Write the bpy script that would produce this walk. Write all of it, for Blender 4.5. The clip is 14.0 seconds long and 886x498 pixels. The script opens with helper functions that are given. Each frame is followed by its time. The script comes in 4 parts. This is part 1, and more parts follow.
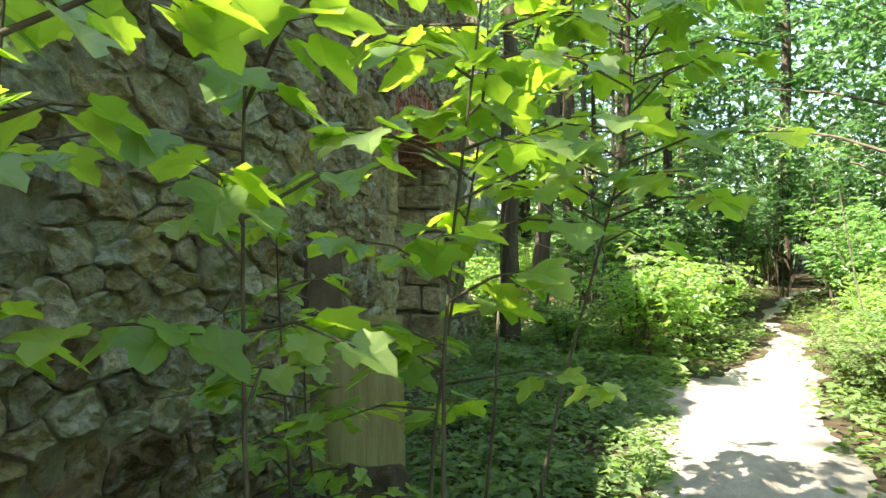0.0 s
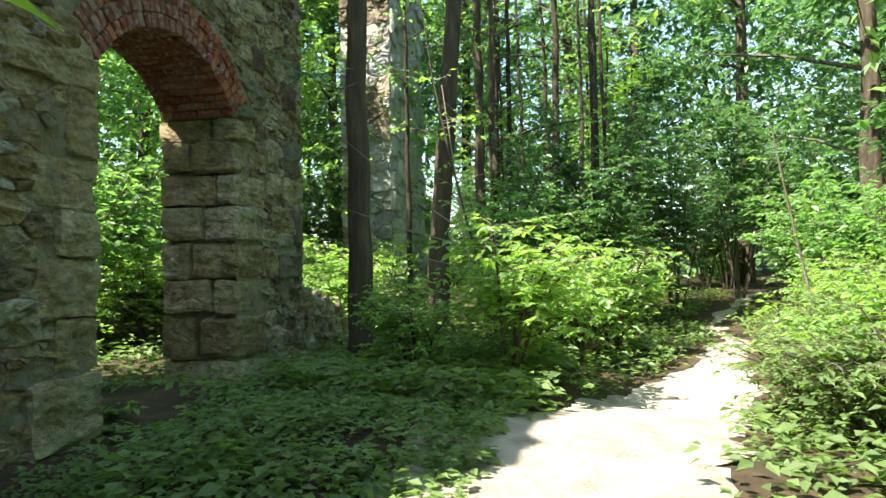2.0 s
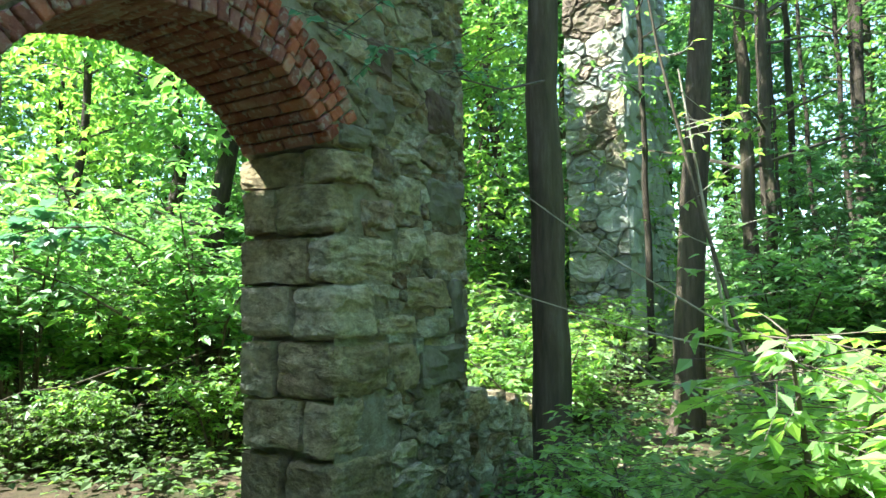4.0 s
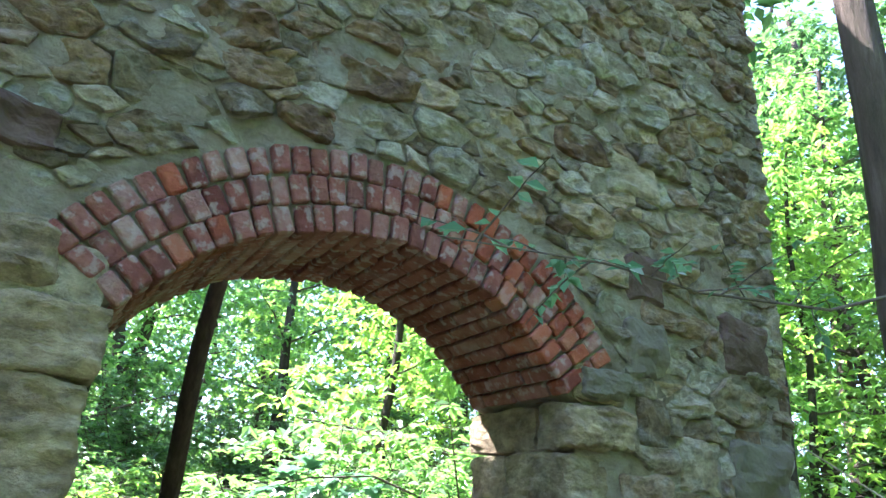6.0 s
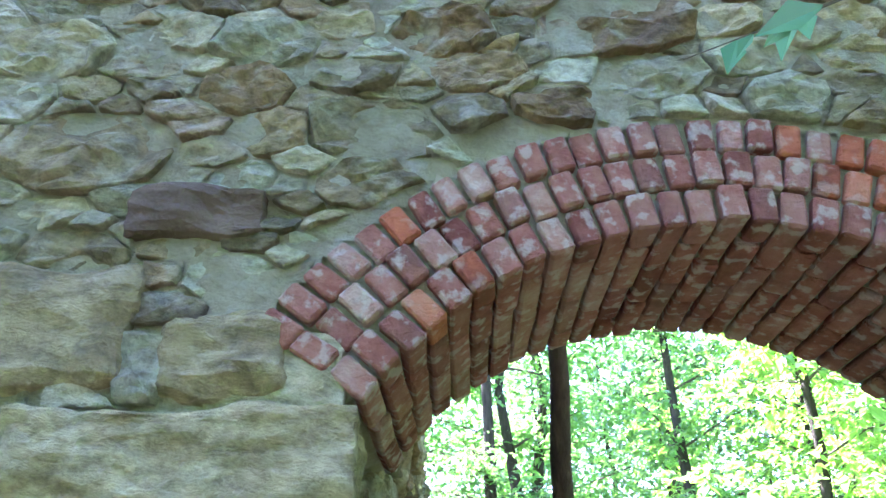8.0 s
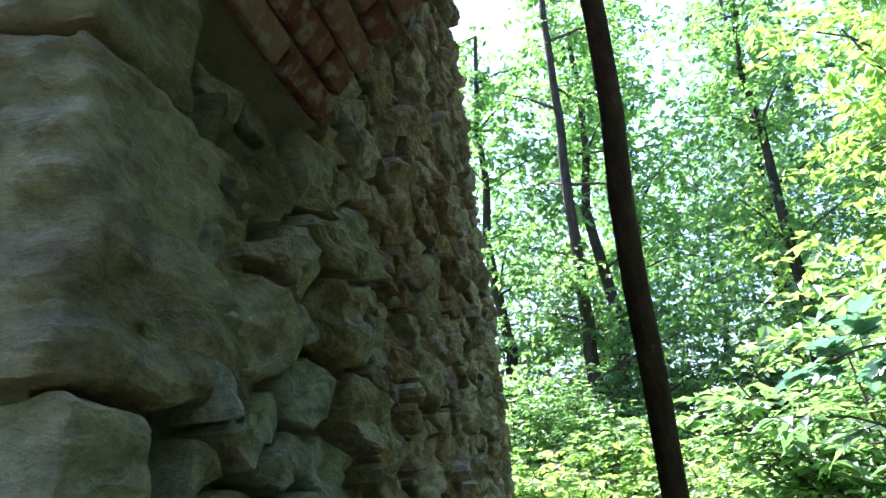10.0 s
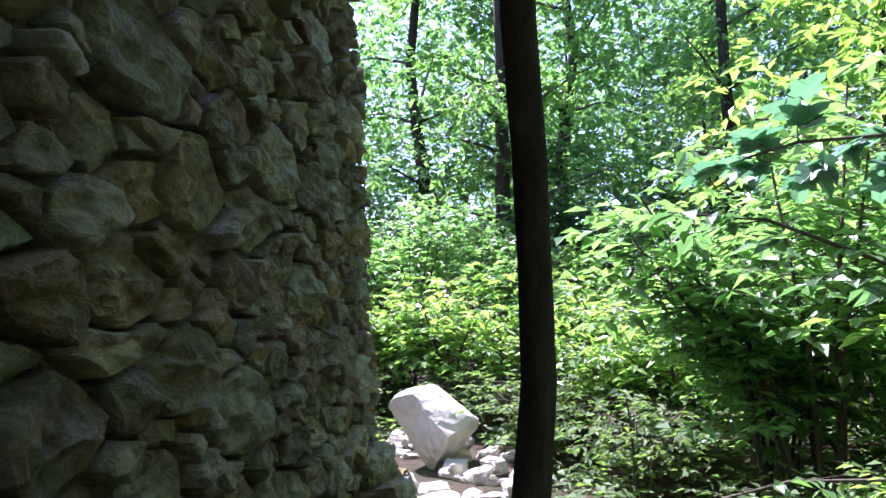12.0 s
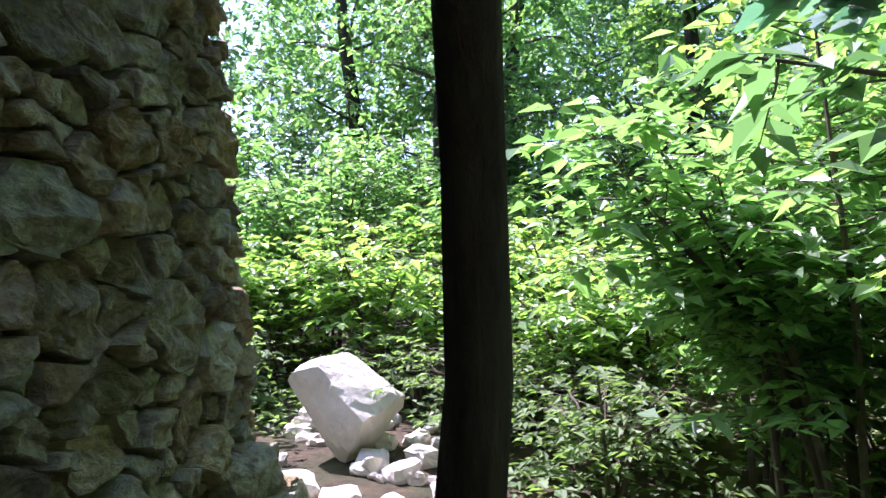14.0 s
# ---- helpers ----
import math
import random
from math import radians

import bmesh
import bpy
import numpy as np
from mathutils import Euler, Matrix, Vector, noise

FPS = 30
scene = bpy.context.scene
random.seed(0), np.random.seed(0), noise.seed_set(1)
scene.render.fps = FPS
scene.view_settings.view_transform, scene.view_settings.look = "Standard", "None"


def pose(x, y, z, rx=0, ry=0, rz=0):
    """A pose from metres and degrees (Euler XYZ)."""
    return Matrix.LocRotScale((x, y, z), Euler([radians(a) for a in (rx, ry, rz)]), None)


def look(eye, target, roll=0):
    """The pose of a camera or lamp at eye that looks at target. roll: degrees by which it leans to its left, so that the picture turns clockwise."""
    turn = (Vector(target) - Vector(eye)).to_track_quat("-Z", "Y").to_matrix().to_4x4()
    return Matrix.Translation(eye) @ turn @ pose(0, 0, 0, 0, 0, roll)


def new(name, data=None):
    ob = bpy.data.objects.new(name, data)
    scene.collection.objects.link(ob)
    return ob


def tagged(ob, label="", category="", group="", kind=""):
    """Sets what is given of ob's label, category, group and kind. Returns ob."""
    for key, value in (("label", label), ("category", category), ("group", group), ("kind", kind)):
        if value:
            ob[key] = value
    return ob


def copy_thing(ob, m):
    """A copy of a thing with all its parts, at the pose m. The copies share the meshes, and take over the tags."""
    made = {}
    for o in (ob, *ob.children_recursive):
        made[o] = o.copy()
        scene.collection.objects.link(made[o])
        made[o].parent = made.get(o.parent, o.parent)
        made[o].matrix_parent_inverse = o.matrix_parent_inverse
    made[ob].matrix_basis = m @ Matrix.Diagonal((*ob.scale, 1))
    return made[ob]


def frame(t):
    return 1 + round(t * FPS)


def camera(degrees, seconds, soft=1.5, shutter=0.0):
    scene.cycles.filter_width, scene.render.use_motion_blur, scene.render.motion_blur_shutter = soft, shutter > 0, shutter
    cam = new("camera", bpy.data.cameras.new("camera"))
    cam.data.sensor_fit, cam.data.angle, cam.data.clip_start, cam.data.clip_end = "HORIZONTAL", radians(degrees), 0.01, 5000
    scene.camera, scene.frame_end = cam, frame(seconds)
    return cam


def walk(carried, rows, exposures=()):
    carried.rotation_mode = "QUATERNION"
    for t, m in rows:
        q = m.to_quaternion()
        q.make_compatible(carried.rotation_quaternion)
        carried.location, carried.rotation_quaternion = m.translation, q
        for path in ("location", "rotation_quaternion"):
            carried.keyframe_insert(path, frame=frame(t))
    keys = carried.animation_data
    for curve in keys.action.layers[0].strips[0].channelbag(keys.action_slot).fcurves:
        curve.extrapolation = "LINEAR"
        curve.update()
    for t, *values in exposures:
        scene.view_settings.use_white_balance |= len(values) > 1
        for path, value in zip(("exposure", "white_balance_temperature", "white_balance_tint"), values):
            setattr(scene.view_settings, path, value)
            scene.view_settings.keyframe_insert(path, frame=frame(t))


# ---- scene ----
cam = camera(64.0, 14.0, soft=1.5)
PATH = [
    (0.0, pose(-6.864, -1.894, 1.308, 89.84, -0.04, -76.40)),
    (0.5, pose(-6.311, -2.215, 1.248, 90.12, -0.91, -77.12)),
    (1.0, pose(-5.708, -2.495, 1.234, 89.62, -0.10, -76.09)),
    (1.5, pose(-5.083, -2.646, 1.056, 90.71, 0.92, -79.70)),
    (2.0, pose(-4.435, -2.849, 0.955, 91.27, 1.07, -77.81)),
    (2.2, pose(-4.192, -2.902, 0.893, 90.61, 0.36, -76.37)),
    (4.3, pose(-1.651, -2.318, 1.453, 96.85, -0.28, -54.30)),
    (4.5, pose(-1.493, -2.264, 1.494, 99.31, -1.20, -52.66)),
    (5.0, pose(-1.193, -2.176, 1.607, 104.20, -2.72, -50.66)),
    (5.5, pose(-1.051, -2.128, 1.667, 107.97, -3.32, -42.91)),
    (6.0, pose(-0.971, -2.062, 1.697, 111.56, -3.72, -31.43)),
    (6.5, pose(-0.962, -1.924, 1.729, 115.13, -1.10, -18.93)),
    (7.0, pose(-0.845, -1.730, 1.764, 118.93, -3.03, -12.95)),
    (7.2, pose(-0.791, -1.666, 1.780, 120.08, -2.07, -11.25)),
    (9.3, pose(-0.423, -0.817, 1.655, 118.03, 0.12, 17.56)),
    (9.5, pose(-0.414, -0.732, 1.626, 116.74, 1.20, 15.68)),
    (10.0, pose(-0.348, -0.583, 1.480, 108.88, 4.21, 11.30)),
    (10.5, pose(-0.274, -0.315, 1.388, 101.74, 2.70, 12.00)),
    (11.0, pose(-0.204, -0.123, 1.332, 98.89, 3.01, 12.38)),
    (11.5, pose(-0.140, 0.135, 1.313, 96.08, 1.42, 7.24)),
    (12.0, pose(-0.098, 0.411, 1.296, 96.45, 0.38, 5.02)),
    (12.5, pose(-0.075, 0.800, 1.278, 96.12, 3.20, 6.61)),
    (13.0, pose(-0.029, 1.094, 1.260, 95.67, 1.39, 7.94)),
    (13.5, pose(-0.018, 1.400, 1.277, 93.65, 0.99, 2.46)),
    (14.0, pose(-0.040, 1.618, 1.296, 92.67, 0.60, 0.47)),
]
walk(cam, PATH, [(0.0, 2.3, 7100, 13), (1.2, 2.0, 7000, 14), (2.2, 1.85, 6750, 12), (4.3, 2.55, 5900, 4), (5.5, 2.95, 5750, 19), (6.3, 3.2, 5550, 37), (7.2, 4.0, 5350, 47),
                 (9.3, 3.4, 5400, 20), (10.2, 2.2, 5450, 43), (11.0, 2.2, 5450, 45), (12.3, 1.8, 5400, 45), (14.0, 1.8, 5550, 44)])

# ---- world and sun ----
SUN_EL, SUN_AZ = 56.0, -46.0        # azimuth from +y, clockwise
wd = bpy.data.worlds.new("sky")
scene.world = wd
wd.use_nodes = True
wn = wd.node_tree.nodes
sky = wn.new("ShaderNodeTexSky")
sky.sky_type = "NISHITA"
sky.sun_disc = False
sky.sun_elevation = radians(SUN_EL)
sky.sun_rotation = radians(SUN_AZ)
wd.node_tree.links.new(sky.outputs[0], wn["Background"].inputs[0])
wn["Background"].inputs[1].default_value = 0.15
sun = new("sun", bpy.data.lights.new("sun", "SUN"))
sun.data.energy = 5.0
sun.data.angle = radians(0.55)
sun.data.color = (1.0, 0.95, 0.86)
sd = Vector((math.sin(radians(SUN_AZ)) * math.cos(radians(SUN_EL)),
             math.cos(radians(SUN_AZ)) * math.cos(radians(SUN_EL)), math.sin(radians(SUN_EL))))
sun.matrix_world = look(sd * 60, (0, 0, 0))

rnd = random.Random(7)


# ---- materials ----
def ramp_mat(name, stops, scale=3.0, detail=6.0, rough=0.9, bump=0.3, bump_scale=18.0, random_src=None,
             random_amt=0.25, stretch=(1, 1, 1), moss=0.0, moss_col=(0.13, 0.135, 0.06), pale=0.0, crack=0.0, tints=(),
             pale_col=(0.5, 0.5, 0.42), pale_scale=9.0):
    m = bpy.data.materials.new(name)
    m.use_nodes = True
    nt = m.node_tree
    n, l = nt.nodes, nt.links
    bs = n["Principled BSDF"]
    bs.inputs["Roughness"].default_value = rough
    bs.inputs["Specular IOR Level"].default_value = 0.25
    geo = n.new("ShaderNodeNewGeometry")
    mp = n.new("ShaderNodeMapping")
    mp.inputs["Scale"].default_value = stretch
    l.new(geo.outputs["Position"], mp.inputs[0])
    pos = mp.outputs[0]
    if random_src:
        if random_src == "object":
            src = n.new("ShaderNodeObjectInfo").outputs["Random"]
        else:
            src = geo.outputs["Random Per Island"]
        mul = n.new("ShaderNodeMath")
        mul.operation = "MULTIPLY"
        l.new(src, mul.inputs[0])
        mul.inputs[1].default_value = 40.0
        cmb = n.new("ShaderNodeCombineXYZ")
        l.new(mul.outputs[0], cmb.inputs[0])
        l.new(mul.outputs[0], cmb.inputs[2])
        add = n.new("ShaderNodeVectorMath")
        l.new(pos, add.inputs[0])
        l.new(cmb.outputs[0], add.inputs[1])
        pos = add.outputs[0]
    nz = n.new("ShaderNodeTexNoise")
    nz.inputs["Scale"].default_value = scale
    nz.inputs["Detail"].default_value = detail
    nz.inputs["Roughness"].default_value = 0.65
    l.new(pos, nz.inputs["Vector"])
    fac = nz.outputs["Fac"]
    if random_src:
        mx = n.new("ShaderNodeMapRange")
        mx.inputs["To Min"].default_value = -random_amt
        mx.inputs["To Max"].default_value = random_amt
        l.new(src, mx.inputs["Value"])
        ad = n.new("ShaderNodeMath")
        l.new(fac, ad.inputs[0])
        l.new(mx.outputs[0], ad.inputs[1])
        fac = ad.outputs[0]
    rp = n.new("ShaderNodeValToRGB")
    els = rp.color_ramp.elements
    while len(els) < len(stops):
        els.new(0.5)
    for e, (p, c) in zip(els, stops):
        e.position = p
        e.color = (*c, 1)
    l.new(fac, rp.inputs[0])
    col = rp.outputs[0]
    if tints:
        m7 = n.new("ShaderNodeMath")
        m7.operation = "MULTIPLY"
        m7.inputs[1].default_value = 7.31
        l.new(src, m7.inputs[0])
        fr = n.new("ShaderNodeMath")
        fr.operation = "FRACT"
        l.new(m7.outputs[0], fr.inputs[0])
        tr_ = n.new("ShaderNodeValToRGB")
        tr_.color_ramp.interpolation = "CONSTANT"
        te = tr_.color_ramp.elements
        while len(te) < len(tints):
            te.new(0.5)
        for k, (e, c) in enumerate(zip(te, tints)):
            e.position = k / len(tints)
            e.color = (*c, 1)
        l.new(fr.outputs[0], tr_.inputs[0])
        tm = n.new("ShaderNodeMix")
        tm.data_type = "RGBA"
        tm.blend_type = "MULTIPLY"
        tm.inputs["Factor"].default_value = 1.0
        l.new(col, tm.inputs["A"])
        l.new(tr_.outputs[0], tm.inputs["B"])
        col = tm.outputs["Result"]

    def overlay(col, amount, colour, sc, lo, hi):
        n2 = n.new("ShaderNodeTexNoise")
        n2.inputs["Scale"].default_value = sc
        n2.inputs["Detail"].default_value = 7
        l.new(pos, n2.inputs["Vector"])
        mr = n.new("ShaderNodeMapRange")
        mr.inputs["From Min"].default_value = lo
        mr.inputs["From Max"].default_value = hi
        mr.inputs["To Max"].default_value = amount
        l.new(n2.outputs["Fac"], mr.inputs["Value"])
        mixn = n.new("ShaderNodeMix")
        mixn.data_type = "RGBA"
        l.new(mr.outputs[0], mixn.inputs["Factor"])
        l.new(col, mixn.inputs["A"])
        mixn.inputs["B"].default_value = (*colour, 1)
        return mixn.outputs["Result"]
    if moss:
        col = overlay(col, moss, moss_col, 2.3, 0.48, 0.68)
    if pale:
        col = overlay(col, pale, pale_col, pale_scale, 0.53, 0.62)
    l.new(col, bs.inputs["Base Color"])
    n3 = n.new("ShaderNodeTexNoise")
    n3.inputs["Scale"].default_value = bump_scale
    n3.inputs["Detail"].default_value = 8
    n3.inputs["Roughness"].default_value = 0.7
    l.new(pos, n3.inputs["Vector"])
    if crack:
        vo = n.new("ShaderNodeTexVoronoi")
        vo.feature = "DISTANCE_TO_EDGE"
        vo.inputs["Scale"].default_value = crack
        wv = n.new("ShaderNodeVectorMath")
        sc3 = n.new("ShaderNodeVectorMath")
        sc3.operation = "SCALE"
        sc3.inputs["Scale"].default_value = 0.12
        l.new(n3.outputs["Color"], sc3.inputs[0])
        l.new(pos, wv.inputs[0])
        l.new(sc3.outputs[0], wv.inputs[1])
        l.new(wv.outputs[0], vo.inputs["Vector"])
        cr = n.new("ShaderNodeMapRange")
        cr.inputs["From Max"].default_value = 0.018
        cr.inputs["To Min"].default_value = 0.8
        l.new(vo.outputs["Distance"], cr.inputs["Value"])
        # relief shading is put into the colour: hollows of the bump noise come darker
        fine_r = n.new("ShaderNodeMapRange")
        fine_r.inputs["From Min"].default_value = 0.36
        fine_r.inputs["From Max"].default_value = 0.6
        fine_r.inputs["To Min"].default_value = 0.6
        fine_r.inputs["To Max"].default_value = 1.2
        l.new(n3.outputs["Fac"], fine_r.inputs["Value"])
        mm = n.new("ShaderNodeMath")
        mm.operation = "MULTIPLY"
        l.new(cr.outputs[0], mm.inputs[0])
        l.new(fine_r.outputs[0], mm.inputs[1])
        mc = n.new("ShaderNodeMix")
        mc.data_type = "RGBA"
        mc.blend_type = "MULTIPLY"
        mc.inputs["Factor"].default_value = 1.0
        l.new(col, mc.inputs["A"])
        l.new(mm.outputs[0], mc.inputs["B"])
        l.new(mc.outputs["Result"], bs.inputs["Base Color"])
    bp = n.new("ShaderNodeBump")
    bp.inputs["Strength"].default_value = bump
    bp.inputs["Distance"].default_value = 0.05
    l.new(n3.outputs["Fac"], bp.inputs["Height"])
    l.new(bp.outputs[0], bs.inputs["Normal"])
    return m


def leaf_mat(name, a, b, trans, rough=0.45):
    m = bpy.data.materials.new(name)
    m.use_nodes = True
    n, l = m.node_tree.nodes, m.node_tree.links
    bs = n["Principled BSDF"]
    bs.inputs["Roughness"].default_value = rough
    bs.inputs["Specular IOR Level"].default_value = 0.4
    geo = n.new("ShaderNodeNewGeometry")
    rp = n.new("ShaderNodeValToRGB")
    rp.color_ramp.elements[0].color = (*a, 1)
    rp.color_ramp.elements[1].color = (*b, 1)
    l.new(geo.outputs["Random Per Island"], rp.inputs[0])
    l.new(rp.outputs[0], bs.inputs["Base Color"])
    tr = n.new("ShaderNodeBsdfTranslucent")
    mixc = n.new("ShaderNodeMix")
    mixc.data_type = "RGBA"
    mixc.blend_type = "MULTIPLY"
    mixc.inputs["Factor"].default_value = 1.0
    l.new(rp.outputs[0], mixc.inputs["A"])
    mixc.inputs["B"].default_value = (*trans, 1)
    l.new(mixc.outputs["Result"], tr.inputs[0])
    ms = n.new("ShaderNodeAddShader")
    l.new(bs.outputs[0], ms.inputs[0])
    l.new(tr.outputs[0], ms.inputs[1])
    l.new(ms.outputs[0], n["Material Output"].inputs[0])
    return m


STONE = [(0.2, (0.17, 0.135, 0.09)), (0.36, (0.29, 0.235, 0.145)), (0.5, (0.38, 0.33, 0.215)), (0.64, (0.43, 0.39, 0.275)),
         (0.85, (0.53, 0.5, 0.41))]
TINTS = ((1.0, 0.95, 0.85), (0.95, 1.0, 0.95), (0.75, 0.6, 0.5), (1.0, 1.0, 1.0), (0.85, 0.92, 0.95), (1.0, 0.88, 0.68), (0.7, 0.7, 0.68), (1.0, 0.97, 0.9))
M_STONE = ramp_mat("sandstone", STONE, 4.0, random_src="object", random_amt=0.26, bump=1.0, bump_scale=20, crack=3.2, tints=TINTS, stretch=(1, 1, 1.25), moss=0.35, pale=0.35)
M_STONE_J = ramp_mat("sandstone_far", STONE, 4.0, random_src="island", random_amt=0.26, bump=1.0, bump_scale=20, crack=3.2, tints=TINTS, stretch=(1, 1, 1.25), moss=0.35, pale=0.3)
M_PIER = ramp_mat("grey_pier_stone", [(0.25, (0.2, 0.19, 0.165)), (0.5, (0.36, 0.35, 0.32)), (0.75, (0.52, 0.51, 0.48))], 4.0, random_src="object", random_amt=0.3, bump=1.0, bump_scale=20, tints=TINTS, moss=0.3)
M_QUOIN = ramp_mat("quoin_sandstone", [(0.3, (0.25, 0.19, 0.1)), (0.5, (0.42, 0.345, 0.195)), (0.7, (0.5, 0.45, 0.3))], 3.5,
                   random_src="object", random_amt=0.17, bump=1.0, bump_scale=15, moss=0.3, pale=0.12, crack=2.2, stretch=(1, 1, 1.5))
M_BROWN = ramp_mat("brown_sandstone", [(0.3, (0.085, 0.055, 0.04)), (0.55, (0.14, 0.095, 0.068)), (0.8, (0.21, 0.155, 0.115))], 5.0, bump=0.8, bump_scale=16)
M_GREY = ramp_mat("grey_fieldstone", [(0.3, (0.13, 0.12, 0.085)), (0.55, (0.2, 0.185, 0.13)), (0.8, (0.28, 0.26, 0.19))], 5.0, bump=0.8, bump_scale=16, moss=0.3)
M_PALEBARK = ramp_mat("pale_sapling_bark", [(0.3, (0.22, 0.19, 0.14)), (0.7, (0.42, 0.38, 0.31))], 12.0, stretch=(1, 1, 0.3), bump=0.4)
M_DARKWOOD = ramp_mat("dark_old_wood", [(0.3, (0.06, 0.048, 0.034)), (0.7, (0.14, 0.115, 0.08))], 9.0, stretch=(1, 1, 0.1), bump=0.5)
M_MORTAR = ramp_mat("old_lime_mortar", [(0.3, (0.2, 0.17, 0.11)), (0.55, (0.35, 0.31, 0.21)), (0.8, (0.46, 0.42, 0.31))], 7.0, bump=1.0, bump_scale=34, moss=0.35, pale=0.3)
M_BRICK = ramp_mat("limewashed_red_brick", [(0.25, (0.17, 0.05, 0.036)), (0.45, (0.28, 0.1, 0.07)), (0.6, (0.35, 0.15, 0.11)), (0.8, (0.44, 0.29, 0.23))],
                   9.0, random_src="object", random_amt=0.2, bump=0.8, bump_scale=40, pale=0.55, pale_col=(0.5, 0.43, 0.37), pale_scale=27.0, moss=0.25, moss_col=(0.4, 0.33, 0.28))
M_BRICK_BARE = ramp_mat("orange_red_brick", [(0.25, (0.2, 0.055, 0.03)), (0.45, (0.37, 0.1, 0.047)), (0.6, (0.44, 0.135, 0.065)), (0.8, (0.46, 0.2, 0.12))],
                        9.0, random_src="object", random_amt=0.2, bump=0.8, bump_scale=40, pale=0.35, pale_col=(0.5, 0.4, 0.33), pale_scale=21.0)
M_BARK = ramp_mat("grey_brown_bark", [(0.3, (0.045, 0.035, 0.025)), (0.55, (0.11, 0.085, 0.06)), (0.8, (0.2, 0.17, 0.13))], 14.0,
                  stretch=(1, 1, 0.16), bump=1.0, bump_scale=30, moss=0.25)
M_DARKBARK = ramp_mat("dark_bark", [(0.3, (0.03, 0.025, 0.018)), (0.6, (0.075, 0.06, 0.042)), (0.85, (0.13, 0.11, 0.085))], 16.0,
                      stretch=(1, 1, 0.25), bump=1.0, bump_scale=34)
M_TWIG = ramp_mat("twig_bark", [(0.3, (0.06, 0.048, 0.034)), (0.7, (0.16, 0.135, 0.10))], 12.0, bump=0.3)
M_SOIL = ramp_mat("leaf_litter_soil", [(0.3, (0.035, 0.028, 0.016)), (0.5, (0.075, 0.055, 0.032)), (0.62, (0.11, 0.08, 0.045)), (0.8, (0.16, 0.12, 0.07))],
                  6.0, detail=10, bump=0.9, bump_scale=22, moss=0.5, moss_col=(0.04, 0.065, 0.016))
M_PATH = ramp_mat("dry_path_soil", [(0.3, (0.24, 0.21, 0.165)), (0.55, (0.42, 0.38, 0.31)), (0.8, (0.54, 0.5, 0.43))], 4.0, detail=10,
                  bump=0.7, bump_scale=26)
M_ROCK = ramp_mat("pale_boulder_rock", [(0.3, (0.44, 0.4, 0.33)), (0.55, (0.6, 0.56, 0.48)), (0.8, (0.7, 0.67, 0.6))], 3.0, bump=0.6, bump_scale=10)
M_BOARD = ramp_mat("weathered_board", [(0.3, (0.2, 0.17, 0.085)), (0.55, (0.36, 0.32, 0.18)), (0.8, (0.46, 0.42, 0.27))], 9.0,
                   stretch=(1, 1, 0.08), bump=0.5, bump_scale=30, moss=0.35)
M_LEAF = leaf_mat("broad_green_leaf", (0.042, 0.085, 0.034), (0.088, 0.15, 0.055), (2.1, 2.4, 1.15))
M_LEAF2 = leaf_mat("yellow_green_leaf", (0.06, 0.11, 0.034), (0.108, 0.172, 0.056), (2.45, 2.55, 0.95))
M_MAPLE = leaf_mat("maple_leaf", (0.06, 0.11, 0.03), (0.125, 0.175, 0.045), (2.75, 2.75, 0.7))
M_LEAF3 = leaf_mat("deep_green_leaf", (0.033, 0.065, 0.03), (0.06, 0.11, 0.048), (1.7, 2.0, 1.1))
M_FORB = leaf_mat("undergrowth_leaf", (0.045, 0.08, 0.025), (0.09, 0.14, 0.042), (1.5, 1.6, 0.8), 0.7)
# leaf colour with the bluish tone of shade put into it
M_SHADE = leaf_mat("shaded_blue_green_leaf", (0.04, 0.09, 0.06), (0.07, 0.13, 0.08), (1.2, 1.5, 1.0), 0.35)


# ---- mesh helpers ----
def part(name, bm, material, parent=None, label=""):
    me = bpy.data.meshes.new(name)
    bm.to_mesh(me)
    bm.free()
    me.materials.append(material)
    ob = new(name, me)
    ob.parent = parent
    if label:
        ob["label"] = label
    return ob


def raw(name, verts, faces, material, parent=None, smooth=False):
    me = bpy.data.meshes.new(name)
    me.from_pydata(verts, [], faces)
    me.materials.append(material)
    if smooth:
        me.polygons.foreach_set("use_smooth", [True] * len(me.polygons))
    me.update()
    ob = new(name, me)
    ob.parent = parent
    if name in ("limb", "crown", "foliage", "branch", "twig"):
        ob["kind"] = "stuff"
    return ob


LEVELS = [(-7, -2, -0.1), (-4.4, -2.8, -0.38), (-1.6, -2.3, 0.0), (-0.8, -1.1, 0.1), (0, 0.2, 0.12), (-0.2, 1.6, 0.0), (-0.5, 3.2, 0.05),
          (-0.9, 5.6, 0.3), (1.7, -0.7, -0.07), (1.4, -3.4, -0.2), (1.6, -2.1, 0.0), (1.1, 0, 0.0), (-1.0, -0.3, -0.05), (-3.5, -0.6, -0.05),
          (9, 2, 0.5), (6, -4.5, -0.1), (12, -8, 0.2), (2, 9, 0.8), (-6, 8, 0.9), (-10, -6, 0.0), (3, -9, 0.3), (8, 9, 1.2)]


def gz(x, y):
    sw = sz = 1e-9
    for px, py, pz in LEVELS:
        w = 1.0 / ((x - px) ** 2 + (y - py) ** 2 + 0.25) ** 1.5
        sw += w
        sz += w * pz
    far = max(0.0, math.hypot(x, y) - 14) * 0.035
    return sz / sw + min(far, 4.0) + 0.05 * noise.noise(Vector((x * 0.9, y * 0.9, 0))) + 0.02 * noise.noise(Vector((x * 4, y * 4, 3)))


